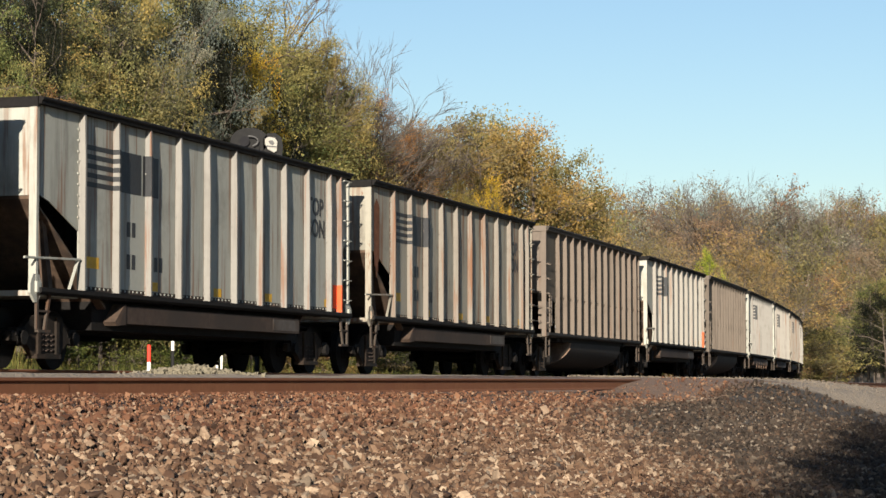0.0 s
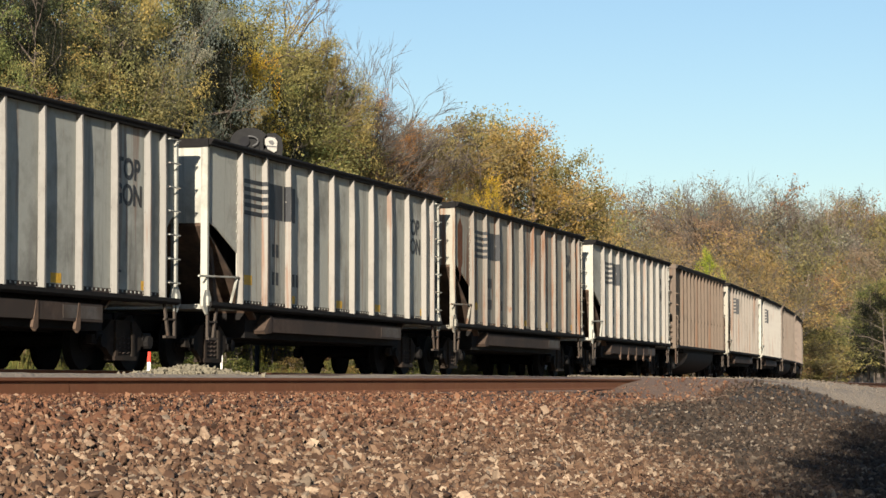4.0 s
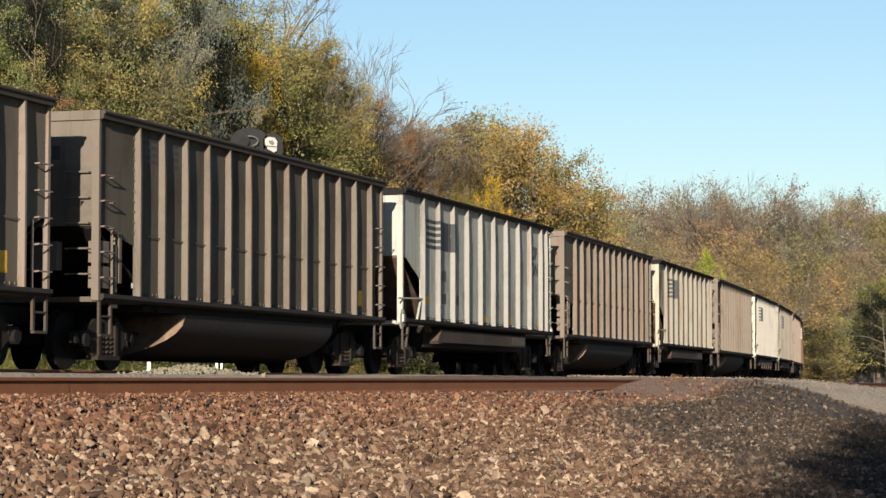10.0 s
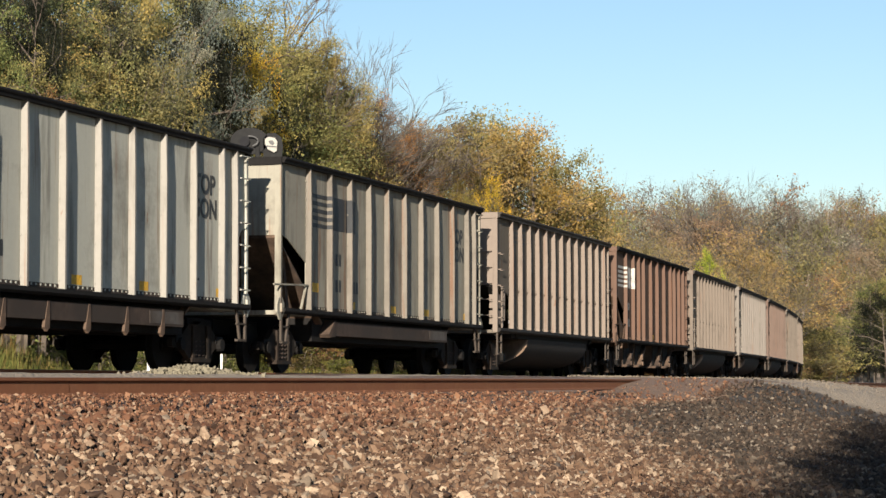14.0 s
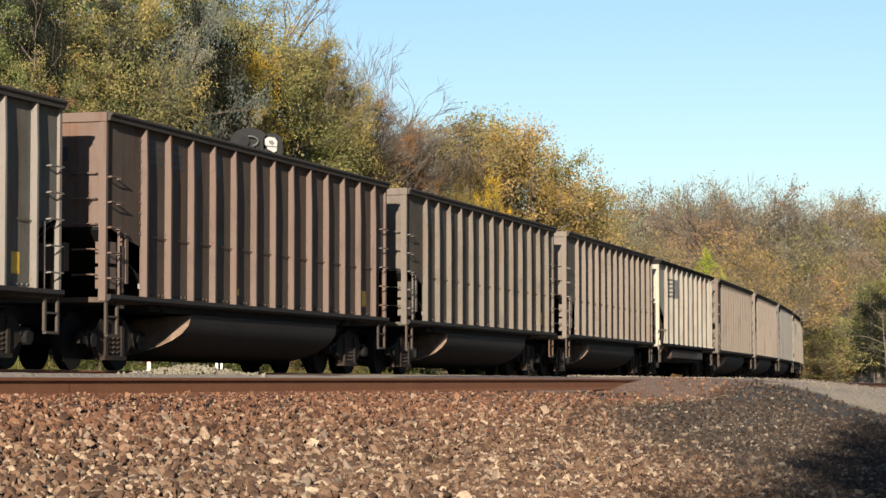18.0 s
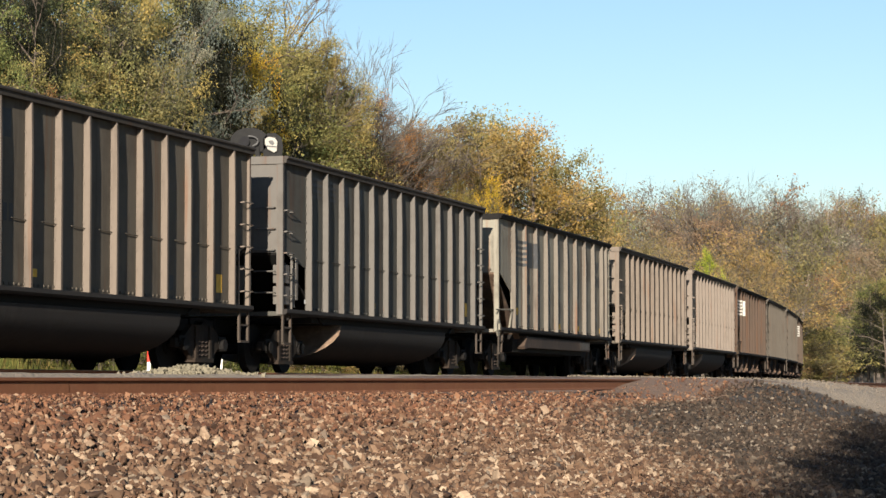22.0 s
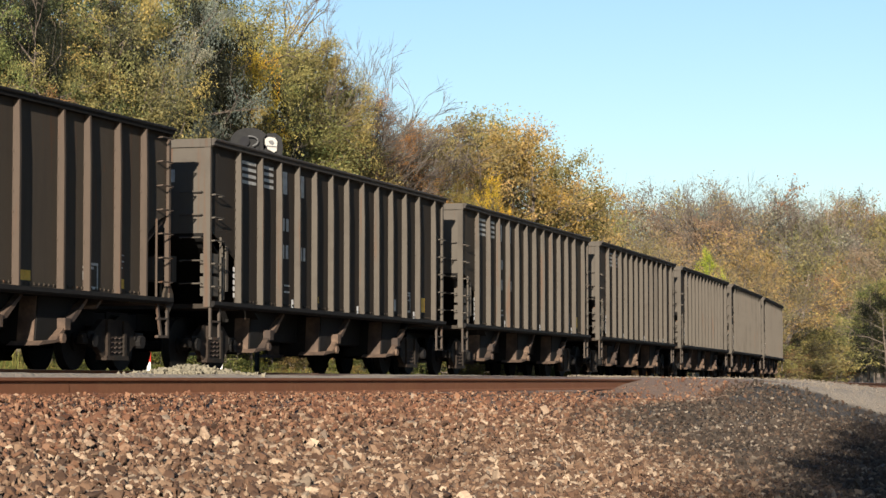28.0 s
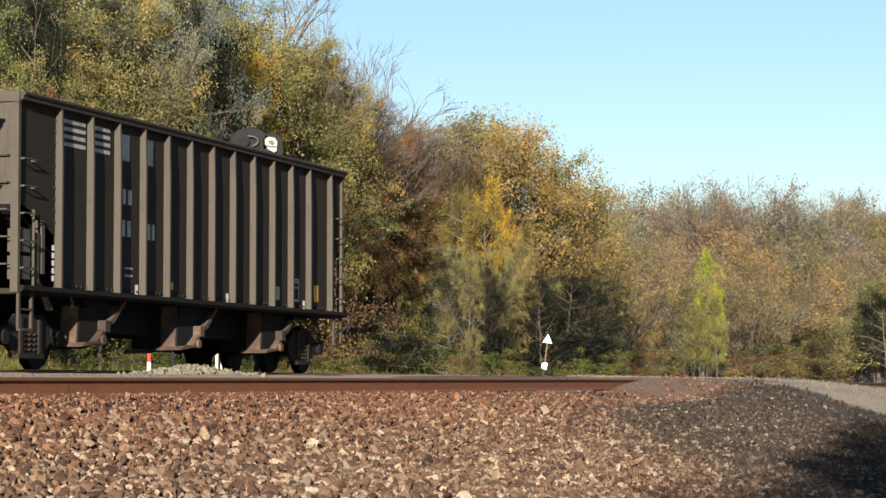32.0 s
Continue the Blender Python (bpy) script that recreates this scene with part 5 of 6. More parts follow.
# more painted shade: near-black crowns and shrubs in the recesses
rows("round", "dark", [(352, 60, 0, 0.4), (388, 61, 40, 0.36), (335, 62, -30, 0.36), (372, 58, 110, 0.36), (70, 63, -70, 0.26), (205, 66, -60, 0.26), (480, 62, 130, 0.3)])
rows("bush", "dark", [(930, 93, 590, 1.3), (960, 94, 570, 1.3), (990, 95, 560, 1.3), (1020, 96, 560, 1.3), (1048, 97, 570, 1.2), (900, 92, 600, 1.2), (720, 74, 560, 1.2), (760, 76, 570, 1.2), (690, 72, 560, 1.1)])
rows("bush", "weed", [(1098, 96, 600, 0.7), (985, 90, 640, 1.2)])
rows("loose", "olive", [(414, 55, 160, 0.4), (565, 74, 75, 0.55), (610, 78, 110, 0.5)])
# golden spray, and near-black trees painting a shaded hollow, at the foot of the second hill
rows("loose", "gold", [(856, 97, 292, 0.34), (893, 98, 352, 0.26)])
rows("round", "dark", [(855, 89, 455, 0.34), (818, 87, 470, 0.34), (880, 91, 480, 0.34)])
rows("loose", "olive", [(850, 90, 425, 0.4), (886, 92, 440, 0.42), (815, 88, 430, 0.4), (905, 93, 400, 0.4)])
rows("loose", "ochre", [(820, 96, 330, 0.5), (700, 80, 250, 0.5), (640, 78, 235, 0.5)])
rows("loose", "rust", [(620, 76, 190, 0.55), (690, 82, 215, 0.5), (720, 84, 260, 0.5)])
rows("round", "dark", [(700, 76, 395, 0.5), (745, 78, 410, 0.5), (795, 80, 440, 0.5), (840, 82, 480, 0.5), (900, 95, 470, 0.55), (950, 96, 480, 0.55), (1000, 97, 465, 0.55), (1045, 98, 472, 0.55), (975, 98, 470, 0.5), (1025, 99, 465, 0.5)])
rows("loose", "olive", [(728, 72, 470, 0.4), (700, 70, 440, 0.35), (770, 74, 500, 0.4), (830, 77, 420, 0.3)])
# near-black trees that paint the shade of the hollow
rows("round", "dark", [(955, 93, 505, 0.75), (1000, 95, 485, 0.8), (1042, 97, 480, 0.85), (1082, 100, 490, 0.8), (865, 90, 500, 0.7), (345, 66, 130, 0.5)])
# foot of the slope behind the track
rows("round", "olive", [(920, 98, 400, 0.7)])
rows("round", "green", [(640, 82, 420, 0.7)])
rows("bush", "lime", [(1030, 92, 618, 0.8)])
rows("bush", "weed", [(600, 68, 615, 1.4), (650, 71, 605, 1.3), (700, 73, 590, 1.3), (750, 74, 585, 1.2), (800, 76, 588, 1.2), (850, 78, 600, 1.3), (905, 80, 620, 1.3), (960, 84, 635, 1.3), (1070, 92, 630, 1.3)])
rows("bush", "dry", [(620, 64, 630, 1.5), (690, 68, 628, 1.4), (830, 72, 615, 1.0), (815, 73, 605, 0.9), (900, 76, 640, 1.5), (1000, 84, 645, 1.5), (1100, 96, 640, 1.5), (1150, 104, 640, 1.5)])
# woods beyond, inside the curve
rows("tall", "lime", [(1259, 139, 440, 0.42), (1270, 138, 510, 0.35)])
rows("tall", "green", [(1246, 136, 500, 0.6), (1262, 135, 515, 0.5), (1240, 133, 540, 0.7), (1268, 132, 560, 0.5)])
rows("tall", "green", [(1228, 140, 500, 0.75), (1252, 134, 575, 0.7)])
rows("sparse", "tan", [(1110, 150, 380, 1.0), (1150, 158, 400, 1.0), (1190, 165, 420, 1.0), (1300, 172, 400, 1.0), (1340, 178, 380, 1.0), (1380, 186, 395, 1.0), (1100, 142, 430, 0.9), (1210, 155, 470, 0.9), (1290, 160, 480, 1.0), (1330, 165, 460, 1.0), (1370, 176, 450, 0.9)])
rows("round", "tan", [(1180, 170, 450, 0.8), (1310, 182, 430, 0.9), (1130, 156, 470, 0.7), (1350, 190, 420, 0.9), (1280, 176, 500, 0.8)])
rows("bush", "rust", [(1120, 136, 600, 1.3), (1180, 142, 610, 1.4), (1300, 156, 610, 1.4), (1350, 166, 600, 1.4), (1390, 176, 610, 1.3)])
rows("bush", "olive", [(1150, 138, 590, 1.2), (1200, 146, 590, 1.2), (1330, 160, 590, 1.3), (1375, 170, 585, 1.2), (1270, 150, 620, 1.2)])
# far side of the curve
rows("round", "green", [(1535, 236, 480, 0.9), (1562, 240, 500, 0.9), (1510, 250, 560, 0.8)])
rows("round", "olive", [(1548, 246, 470, 0.8), (1500, 262, 540, 0.8), (1590, 240, 460, 1.0)])
rows("round", "dark", [(1548, 232, 520, 0.8), (1525, 236, 560, 0.7), (1570, 230, 500, 0.9)])
rows("bush", "olive", [(1400, 200, 560, 1.3), (1425, 205, 545, 1.3), (1385, 196, 575, 1.2), (1450, 215, 560, 1.3), (1480, 225, 570, 1.3)])
rows("bush", "tan", [(1412, 198, 580, 1.4), (1440, 205, 585, 1.4), (1390, 190, 600, 1.4)])
rows("bush", "rust", [(1420, 252, 620, 1.6), (1455, 250, 610, 1.5), (1485, 250, 615, 1.5), (1440, 262, 590, 1.6)])


def skyline(px):
    return float(np.interp(px, (0, 400, 600, 640, 740, 930, 1000, 1080, 1200, 1260, 1400, 1568, 1700), (-60, -30, 30, 100, 180, 200, 300, 322, 310, 286, 315, 322, 315)))


rng_w = random.Random(12)
rows("bare", "bare", [(1095, 330, 321, 1.0), (1130, 345, 316, 1.0), (1165, 335, 321, 1.0), (1205, 350, 318, 1.0), (1245, 340, 298, 1.2), (1275, 330, 291, 1.1), (1320, 345, 316, 1.0), (1370, 340, 321, 1.0), (1450, 335, 321, 1.0), (1500, 345, 326, 1.0), (1550, 335, 331, 1.0)])
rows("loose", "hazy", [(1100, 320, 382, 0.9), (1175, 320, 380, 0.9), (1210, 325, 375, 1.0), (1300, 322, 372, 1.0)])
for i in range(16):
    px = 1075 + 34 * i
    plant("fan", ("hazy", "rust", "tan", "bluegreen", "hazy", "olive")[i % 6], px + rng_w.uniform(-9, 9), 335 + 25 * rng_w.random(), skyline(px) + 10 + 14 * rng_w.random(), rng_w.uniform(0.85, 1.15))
# rows of trees on the ridge
for i in range(84):
    depth = 285 + 130 * rng_w.random()
    px = 1060 + 560 * (i + rng_w.random()) / 84
    o = float(line_coords(np.array([(px - 784) / FOCAL * depth]), np.array([depth]))[1][0])
    if abs(o) < 11:
        continue
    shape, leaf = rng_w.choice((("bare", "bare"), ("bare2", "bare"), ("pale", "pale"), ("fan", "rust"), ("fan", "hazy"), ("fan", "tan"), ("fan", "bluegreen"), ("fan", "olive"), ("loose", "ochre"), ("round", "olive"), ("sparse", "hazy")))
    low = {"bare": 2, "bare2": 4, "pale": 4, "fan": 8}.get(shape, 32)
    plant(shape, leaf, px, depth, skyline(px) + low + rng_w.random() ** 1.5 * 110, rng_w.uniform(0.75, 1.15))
for i in range(34):
    depth = 215 + 75 * rng_w.random()
    px = 1080 + 520 * (i + rng_w.random()) / 34
    o = float(line_coords(np.array([(px - 784) / FOCAL * depth]), np.array([depth]))[1][0])
    if abs(o) < 11 or abs(px - 1430) < 25:
        continue
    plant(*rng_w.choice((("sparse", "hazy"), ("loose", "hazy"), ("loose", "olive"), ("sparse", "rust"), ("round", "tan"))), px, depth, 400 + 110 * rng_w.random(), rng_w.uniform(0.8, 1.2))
# filling on the near slope
for i in range(30):
    s = 14 + 110 * (i + rng_w.random()) / 30
    o = -16 - 26 * rng_w.random()
    x, y, _ = line(s, o)
    px = 784 + float(x) / float(y) * FOCAL
    if px < -120:
        continue
    shape, leaf = rng_w.choice((("round", "olive"), ("loose", "olive"), ("round", "green"), ("tall", "green"), ("loose", "rust"), ("tall", "olive"), ("loose", "tan"), ("bare", "bare")))
    plant(shape, leaf, px, float(y), max(skyline(px) + 40 + 200 * rng_w.random(), 682 - 11.0 * FOCAL / float(y)), rng_w.uniform(0.7, 1.0))
for i in range(40):
    s = 6 + 125 * (i + rng_w.random()) / 40
    x, y, _ = line(s, -10.5 - 4 * rng_w.random())
    px = 784 + float(x) / float(y) * FOCAL
    plant("bush", rng_w.choice(("olive", "green", "green", "olive", "rust", "weed")), px, float(y), 682.8 - rng_w.uniform(2.0, 4.2) * FOCAL / float(y), rng_w.uniform(0.9, 1.3))
for i in range(30):
    x, y, _ = line(2 + 60 * (i + rng_w.random()) / 30, -11.0 - 1.5 * rng_w.random())
    px = 784 + float(x) / float(y) * FOCAL
    plant("bush", rng_w.choice(("weed", "dry", "weed")), px, float(y), 682.8 - rng_w.uniform(0.7, 1.5) * FOCAL / float(y), rng_w.uniform(1.2, 1.6))
# trees behind the eye that shade the foreground
for x, y, tall, wide in ((0.2, -8.0, 10.2, 0.5), (-0.1, -6.5, 10.6, 0.45), (0.9, -7.0, 11.5, 0.5), (1.2, -9.0, 13.5, 0.5), (2.5, -9.0, 15.5, 0.5), (0.1, -11.5, 11.0, 0.45), (1.2, -5.0, 9.0, 0.5), (1.0, -13.0, 12.5, 0.5), (3.4, -7.0, 14.0, 0.6), (13.0, -14.0, 12.0, 1.0)):
    src = proto_tree("round", "green")
    m = pose(x + 0.55, y, 0, 0, 0, x * 40) @ Matrix.Diagonal((tall / src["top"] * wide, tall / src["top"] * wide, tall / src["top"], 1))
    t = copy_thing(src, m)
    t.matrix_basis = m
    tagged(t, "dark green broadleaf tree beside the line", "tree", WOODS)


# ---- grass along the far side of the track ----
def grass(name, n, s0, s1, o0, o1, hmin, hmax, material, label, seed):
    rng = np.random.default_rng(seed)
    s, o = rng.uniform(s0, s1, n), rng.uniform(o0, o1, n)
    x, y, _ = line(s, o)
    z = height(x, y)
    h = rng.uniform(hmin, hmax, n) * (0.6 + 0.5 * np.sin(s * 0.9 + o) ** 2)
    a = rng.uniform(0, 6.283, n)
    lean = rng.normal(0, 0.28, (n, 2)) * h[:, None]
    w = 0.012 + 0.012 * rng.random(n)
    p = np.stack([x, y, z], 1)
    side = np.stack([np.cos(a) * w, np.sin(a) * w, 0 * a], 1)
    top = p + np.stack([lean[:, 0], lean[:, 1], h], 1)
    co_ = np.stack([p - side, p + side, top], 1).reshape(-1, 3)
    me = mesh_np(name, co_, 3, np.arange(n * 3).reshape(n, 3))
    me.materials.append(material)
    return tagged(new(name, me), label, "grass", kind="stuff")


grass("grass", 26000, 0, 75, -12.5, -4.9, 0.15, 0.45, LEAVES["dry"], "dry yellow-green grass along the track", 3)
grass("tall_weeds", 15000, 4, 75, -13.0, -6.5, 0.35, 0.85, LEAVES["weed"], "tall green weeds along the track", 5)
grass("bank_grass", 16000, 0, 80, -18, -11, 0.3, 0.7, LEAVES["dry"], "pale dry grass on the bank behind the track", 9)
grass("far_grass", 9000, 75, 170, -11, -4.8, 0.4, 0.9, LEAVES["dry"], "dry grass beside the far curve", 6)


# ---- loose ballast stones ----
def stone_material(name):
    m, nt, b = mat_new(name)
    g = nt.nodes.new("ShaderNodeNewGeometry")
    r = g.outputs["Random Per Island"]
    v = coords(nt)
    fine = noise_tex(nt, v, 60, 4, 0.7)
    light = ramp(nt, r, [(0.0, (0.03, 0.016, 0.010)), (0.25, (0.077, 0.040, 0.022)), (0.5, (0.115, 0.065, 0.037)), (0.76, (0.165, 0.106, 0.066)), (0.93, (0.34, 0.255, 0.175)), (1.0, (0.05, 0.04, 0.034))])
    rust = ramp(nt, r, [(0.0, (0.05, 0.02, 0.011)), (0.5, (0.135, 0.055, 0.027)), (0.85, (0.19, 0.092, 0.048)), (1.0, (0.25, 0.165, 0.105))])
    dark = ramp(nt, r, [(0.0, (0.012, 0.009, 0.007)), (0.55, (0.027, 0.021, 0.016)), (0.93, (0.052, 0.041, 0.031)), (1.0, (0.19, 0.16, 0.125))])
    at = nt.nodes.new("ShaderNodeAttribute")
    at.attribute_name = "kind"
    sp = nt.nodes.new("ShaderNodeSeparateXYZ")
    nt.links.new(at.outputs["Vector"], sp.inputs[0])
    col = mixc(nt, sp.outputs[2], light, rust)
    col = mixc(nt, sp.outputs[0], col, dark)
    col = mixc(nt, ramp(nt, fine, [(0.35, 0.0), (0.75, 0.45)]), col, (0.06, 0.045, 0.035))
    nt.links.new(col, b.inputs["Base Color"])
    b.inputs["Roughness"].default_value = 0.85
    b.inputs["Specular IOR Level"].default_value = 0.2
    bump(nt, b, fine, 0.3, 0.01)
    return m


def stones(name, px, py, radius, material, label, seed, sink=0.25, zadd=None, fine=False):
    """Broken stones, each a dented block, lying on the ground at plan points."""
    rng = np.random.default_rng(seed)
    n = len(px)
    bm = bmesh.new()
    bmesh.ops.create_cube(bm, size=1.3)
    if fine:
        bmesh.ops.poke(bm, faces=bm.faces[:], offset=0.26)
    else:
        bmesh.ops.triangulate(bm, faces=bm.faces[:])
    bm.verts.ensure_lookup_table()
    base = np.array([v.co[:] for v in bm.verts])
    tri = np.array([[v.index for v in f.verts] for f in bm.faces])
    bm.free()
    k = len(base)
    jit = base[None] * rng.uniform(0.72, 1.18, (n, k, 1)) + rng.normal(0, 0.07, (n, k, 3))
    sc = rng.uniform(0.5, 1.45, (n, 1, 3)) * np.array([1.25, 1.05, 0.65])
    q = rng.normal(size=(n, 4))
    q /= np.linalg.norm(q, axis=1)[:, None]
    w, x, y, z = q.T
    R = np.stack([1 - 2 * (y * y + z * z), 2 * (x * y - z * w), 2 * (x * z + y * w), 2 * (x * y + z * w), 1 - 2 * (x * x + z * z), 2 * (y * z - x * w),
                  2 * (x * z - y * w), 2 * (y * z + x * w), 1 - 2 * (x * x + y * y)], 1).reshape(n, 3, 3)
    co_ = np.einsum("nij,nkj->nki", R, jit * sc) * radius[:, None, None]
    gz_ = height(px, py) + radius * (0.5 - sink) + (rng.uniform(-0.01, 0.035, n) + 0.01 * (1 - step(7.15, 7.9, line_coords(px, py)[1])) if zadd is None else zadd)
    co_ += np.stack([px, py, gz_], 1)[:, None]
    idx = (tri[None] + (np.arange(n) * k)[:, None, None]).reshape(-1, 3)
    me = mesh_np(name, co_.reshape(-1, 3), 3, idx)
    me.materials.append(material)
    s, o = line_coords(px, py)
    zd_, zr_ = zone(s, o)
    zd_ = np.clip(zd_ + rng.normal(0, 0.22, n), 0, 1)
    zrust = np.clip(1.25 - (o - 7.0) / 1.9 + rng.normal(0, 0.25, n), 0, 1)
    at = me.attributes.new("kind", "FLOAT_VECTOR", "POINT")
    at.data.foreach_set("vector", np.repeat(np.stack([zd_, zr_, zrust], 1), k, 0).astype(np.float32).ravel())
    return tagged(new(name, me), label, "stones", kind="stuff")


def build_stones():
    rng = np.random.default_rng(8)
    mat = stone_material("ballast_stone")
    out = []
    for d0, d1, per, r in ((13.8, 21, 400, 0.0255), (21, 30, 275, 0.025), (30, 45, 140, 0.025), (45, 56, 80, 0.027)):
        n = int(per * 0.19 * 1.12 * (d1 * d1 - d0 * d0))
        y = np.sqrt(rng.uniform(d0 * d0, d1 * d1, n))
        x = rng.uniform(-0.183, 0.183, n) * y
        s, o = line_coords(x, y)
        keep = (o > 7.1) & (s < 21) & (HORIZON + (ZC - height(x, y)) * FOCAL / y < 892) & ((o > 7.1 + 1.0 * step(2, 12, s)) | (rng.random(n) < 0.3)) & (zone(s, o)[1] < 0.45)
        out.append((x[keep], y[keep], np.full(keep.sum(), r)))
    x, y, r = (np.concatenate([a[i] for a in out]) for i in range(3))
    rad = r * np.exp(np.random.default_rng(9).normal(0, 0.26, len(r)))
    near = line_coords(x, y)[1]
    rad = rad * (0.5 + 0.5 * step(7.3, 8.4, near))
    for near_side in (True, False):
        m = (y < 21) == near_side
        stones("ballast_stones", x[m], y[m], rad[m], mat, "rust-stained broken ballast stones beside the rail", 10 + near_side, fine=near_side)
    n = 9000
    y = np.sqrt(rng.uniform(44 * 44, 70 * 78, n))
    x = rng.uniform(0.05, 0.2, n) * y
    s, o = line_coords(x, y)
    keep = (o > 1.5) & (s > 16 + 2.2 * np.maximum(6.9 - o, 0)) & (zone(s, o)[1] > 0.4) & (np.abs(o - 6.9) > 0.1) & ((s > 25) | (o < 5.4) | (o > 8.6))
    stones("crossing_gravel", x[keep], y[keep], rng.uniform(0.006, 0.016, keep.sum()), plain("crossing_stone", (0.19, 0.16, 0.125), 0.9, 0.45, 25), "pale grey gravel on the crossing", 15)
    # small heap of pale stone between the tracks
    s = rng.normal(2.0, 0.5, 700)
    o = rng.normal(3.2, 0.3, 700)
    hx, hy, _ = line(s, o)
    lift = 0.13 * np.exp(-((s - 2.0) / 0.7) ** 2 - ((o - 3.2) / 0.5) ** 2) * rng.uniform(0.3, 1, 700)
    stones("gravel_heap", hx, hy, np.full(700, 0.028), plain("pale_gravel", (0.18, 0.16, 0.115), 0.9, 0.4, 30), "small heap of pale grey gravel between the tracks", 14, zadd=lift)


build_stones()


# ---- lineside things ----
def s_at(px, o):
    """Distance along the line at which a bearing meets offset o."""
    sv = np.arange(-5, 120, 0.1)
    x, y, _ = line(sv, o)
    return float(np.interp(px, 784 + x / y * FOCAL, sv))


def marker_post(px, o, ytop, label, bands, width=0.09):
    x, y, h = line(s_at(px, o), o)
    x, y = float(x), float(y)
    z = float(height(np.array([x]), np.array([y]))[0])
    post = thing("marker_post", label, "post")
    post.matrix_basis = pose(x, y, z - 0.02, 0, 0, 0)
    tall = ZC + (HORIZON - ytop) * y / FOCAL - z
    for i, (a, b, m) in enumerate(bands):
        bm = bmesh.new()
        disc(bm, (0, 0, tall * (a + b) / 2), "z", width / 2, tall * (b - a), 12)
        part("band" if i else "shaft", bm, m, post)
    bm = bmesh.new()
    disc(bm, (0, 0, tall + 0.012), "z", width * 0.42, 0.025, 12)
    part("cap", bm, bands[-1][2], post)


marker_post(264, -8.2, 611, "white marker post with a red upper band", [(0, 0.68, WHITE), (0.68, 1, REDMARK)], 0.10)
marker_post(306, -8.4, 602, "black marker post with a white top", [(0, 0.82, BLACK), (0.82, 1, WHITE)], 0.085)
marker_post(384, -8.2, 611, "slim white marker post", [(0, 1, WHITE)], 0.075)
marker_post(392, -8.2, 611, "slim white marker post", [(0, 1, WHITE)], 0.075)
marker_post(455, -8.5, 611, "stout white marker post", [(0, 1, WHITE)], 0.11)


def relay_box():
    s = s_at(450, -8.6)
    x, y, h = line(s, -8.6)
    z = float(height(np.array([float(x)]), np.array([float(y)]))[0])
    t = thing("relay_box", "low grey metal lineside junction box", "box")
    t.matrix_basis = pose(float(x), float(y), z, 0, 0, 75)
    m = plain("grey_blue_enamel", (0.25, 0.29, 0.33), 0.5, 0.3, 8)
    for name, a in (("housing", (-0.22, 0.22, -0.15, 0.15, 0.0, 0.55)), ("lid", (-0.25, 0.25, -0.18, 0.18, 0.55, 0.6)), ("door", (-0.18, 0.18, -0.165, -0.15, 0.06, 0.5))):
        bm = bmesh.new()
        box(bm, *a)
        bmesh.ops.bevel(bm, geom=bm.edges[:], offset=0.008, segments=1, affect="EDGES")
        part(name, bm, m, t)


relay_box()


def flag_sign():
    """Leaning stake with a white triangle on top and a white plate at its foot."""
    s = s_at(958, -4.4)
    x, y, h = line(s, -4.4)
    z = float(height(np.array([float(x)]), np.array([float(y)]))[0])
    t = thing("track_sign", "leaning stake with a white triangle and a white plate", "sign")
    t.matrix_basis = pose(float(x), float(y), z, 0, 7, 0)
    k = float(y) / FOCAL
    top = (ZC + (HORIZON - 592) * k) - z
    bm = bmesh.new()
    box(bm, -0.022, 0.022, -0.02, 0.02, -0.1, top - 0.05)
    part("stake", bm, plain("stake_wood", (0.16, 0.11, 0.08), 0.9, 0.4, 14), t)
    bm = bmesh.new()
    prism(bm, [(-8.5 * k, top - 15 * k), (8.5 * k, top - 15 * k), (0, top + 2 * k)], "y", -0.03, -0.022)
    part("triangle_plate", bm, WHITE, t)
    bm = bmesh.new()
    lo = top - 62 * k
    prism(bm, [(-5 * k, lo), (5 * k, lo), (5 * k, lo + 12 * k), (-5 * k, lo + 12 * k)], "y", -0.035, -0.024)
    part("foot_plate", bm, WHITE, t)


flag_sign()


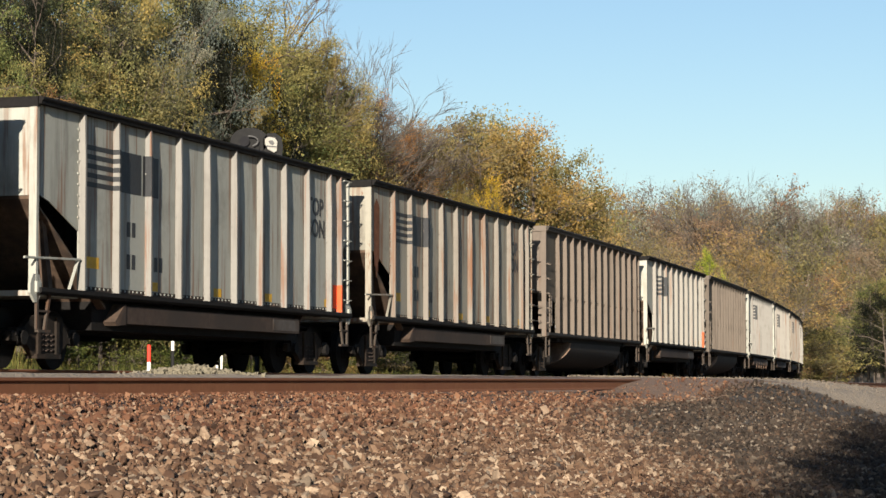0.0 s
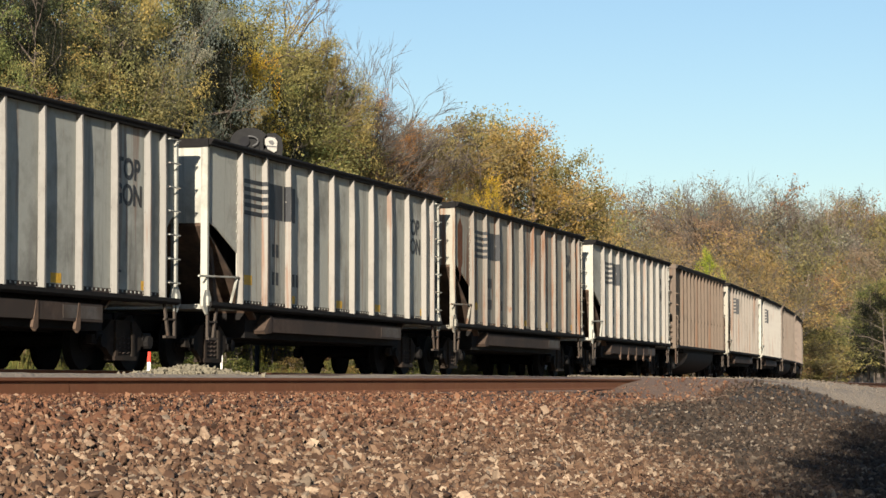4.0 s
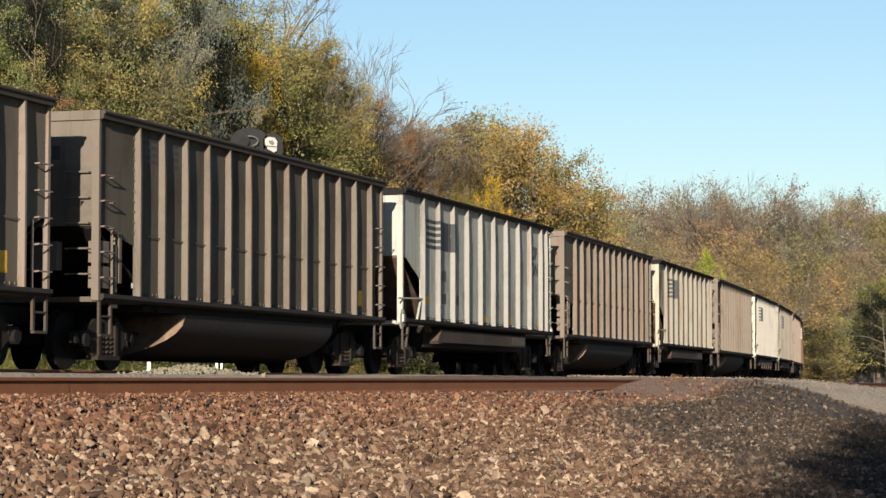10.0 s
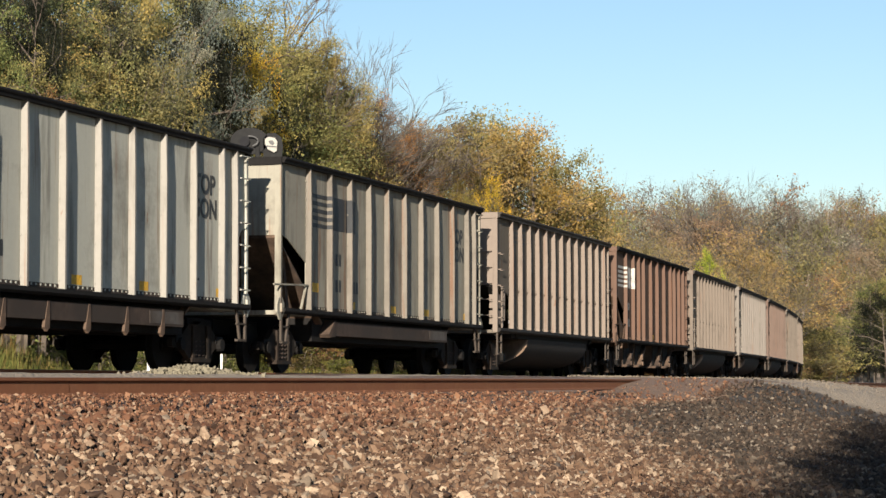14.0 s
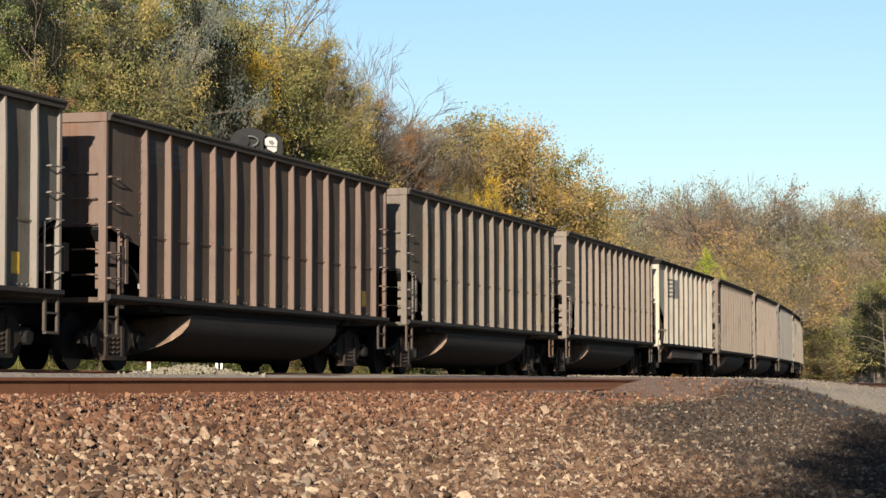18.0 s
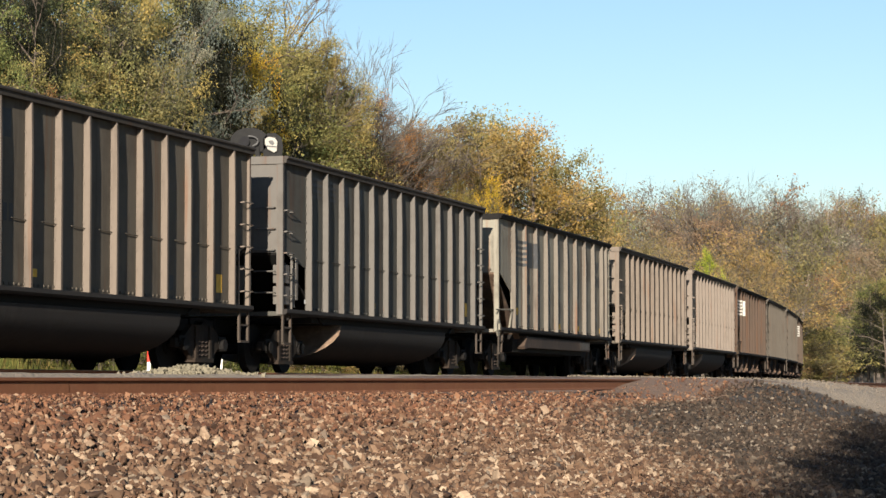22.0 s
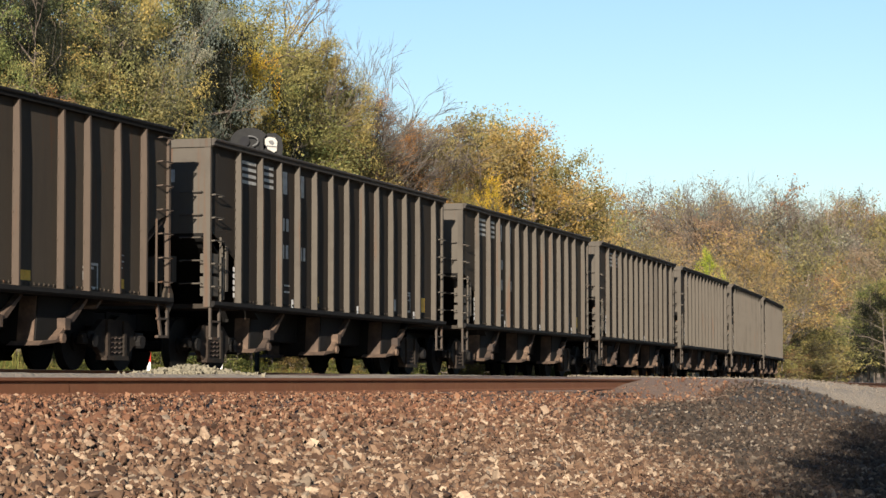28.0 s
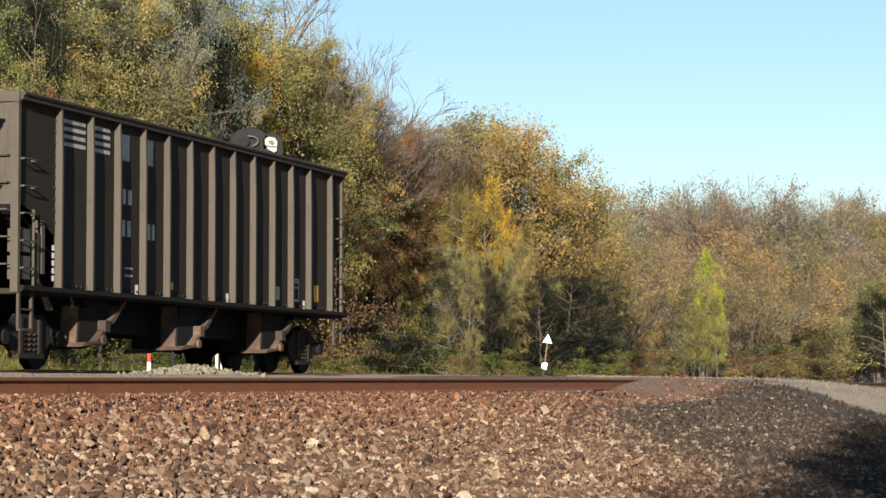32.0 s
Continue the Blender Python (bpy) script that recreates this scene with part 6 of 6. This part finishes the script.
def crossing_signal():
    """Twin black signal heads on a mast beyond the train."""
    o = -4.9
    s = s_at(455, o)
    x, y, h = line(s, o)
    y = float(y)
    x = float(x)
    z = float(height(np.array([x]), np.array([y]))[0])
    k = y / FOCAL
    t = thing("signal_mast", "black twin-lamp railway signal on a mast", "signal")
    t.matrix_basis = pose(x, y, z, 0, 0, 0)
    mid = ZC + (HORIZON - 251) * k - z

    def off(px):
        return (px - 455) * k
    bm = bmesh.new()
    tube(bm, [(0, 0, 0), (0, 0, mid - 0.1)], 0.06, 12)
    part("mast", bm, BLACK, t)
    bm = bmesh.new()
    tube(bm, [(off(420), 0.05, mid - 0.22), (off(492), 0.05, mid - 0.22)], 0.03, 8)
    part("cross_arm", bm, BLACK, t)
    bm = bmesh.new()
    disc(bm, (0, 0, 0), "z", 0.32, 0.4, 16)
    box(bm, -0.3, 0.3, -0.3, 0.3, -0.25, -0.2)
    part("foot", bm, plain("concrete", (0.4, 0.38, 0.35), 0.9), t)
    def outline(x0, z0, pts, y0, y1, name, material, parent, label=""):
        bm_ = bmesh.new()
        prism(bm_, [(x0 + u * k, z0 + v * k) for u, v in pts], "y", y0, y1)
        return part(name, bm_, material, parent, label)
    hood_grey = plain("hood_grey", (0.10, 0.10, 0.10), 0.7)
    # wide oval head with a hooded dark lamp
    zc = ZC + (HORIZON - 252) * k - z
    oval = [(34 * math.cos(a), 3 + 24 * math.sin(a)) for a in np.linspace(0, 6.2832, 28, endpoint=False)]
    head = outline(off(440), zc, oval, -0.02, 0.02, "background", BLACK, t, "black signal background")
    bm = bmesh.new()
    arc = [(off(441) + 15 * k * math.cos(a), -0.16, zc + (2 + 9 * math.sin(a)) * k) for a in np.linspace(-1.2, 1.75, 16)]
    tube(bm, arc, 0.018, 6)
    part("hood", bm, hood_grey, head)
    bm = bmesh.new()
    disc(bm, (off(432), -0.06, zc + 2 * k), "y", 9 * k, 0.1, 18)
    part("lens", bm, plain("smoked_lens", (0.012, 0.012, 0.014), 0.8), head)
    # squarer head with a pale fluted lamp
    zc = ZC + (HORIZON - 255) * k - z
    shield = [(-17, -22), (16, -22), (18, -4), (15, 12), (5, 20), (-10, 20), (-17, 10)]
    head = outline(off(482), zc, shield, -0.02, 0.02, "background", BLACK, t, "black signal background")
    lamp = [(-12, 9), (-6, 13), (6, 11), (10, 4), (9, -12), (4, -15), (-7, -9), (-12, 1)]
    lens = outline(off(480), zc, lamp, -0.1, -0.02, "lens", plain("milky_lens", (0.30, 0.29, 0.26), 0.6), head, "pale lamp glass")
    outline(off(480), zc, [(-6, 6), (2, 7), (5, 1), (2, -2), (-3, 0)], -0.112, -0.1, "rim", hood_grey, lens)
    outline(off(480), zc, [(-10, -2), (9, -4), (9, -6), (-9, -5)], -0.112, -0.1, "bar", hood_grey, lens)


crossing_signal()


motions()
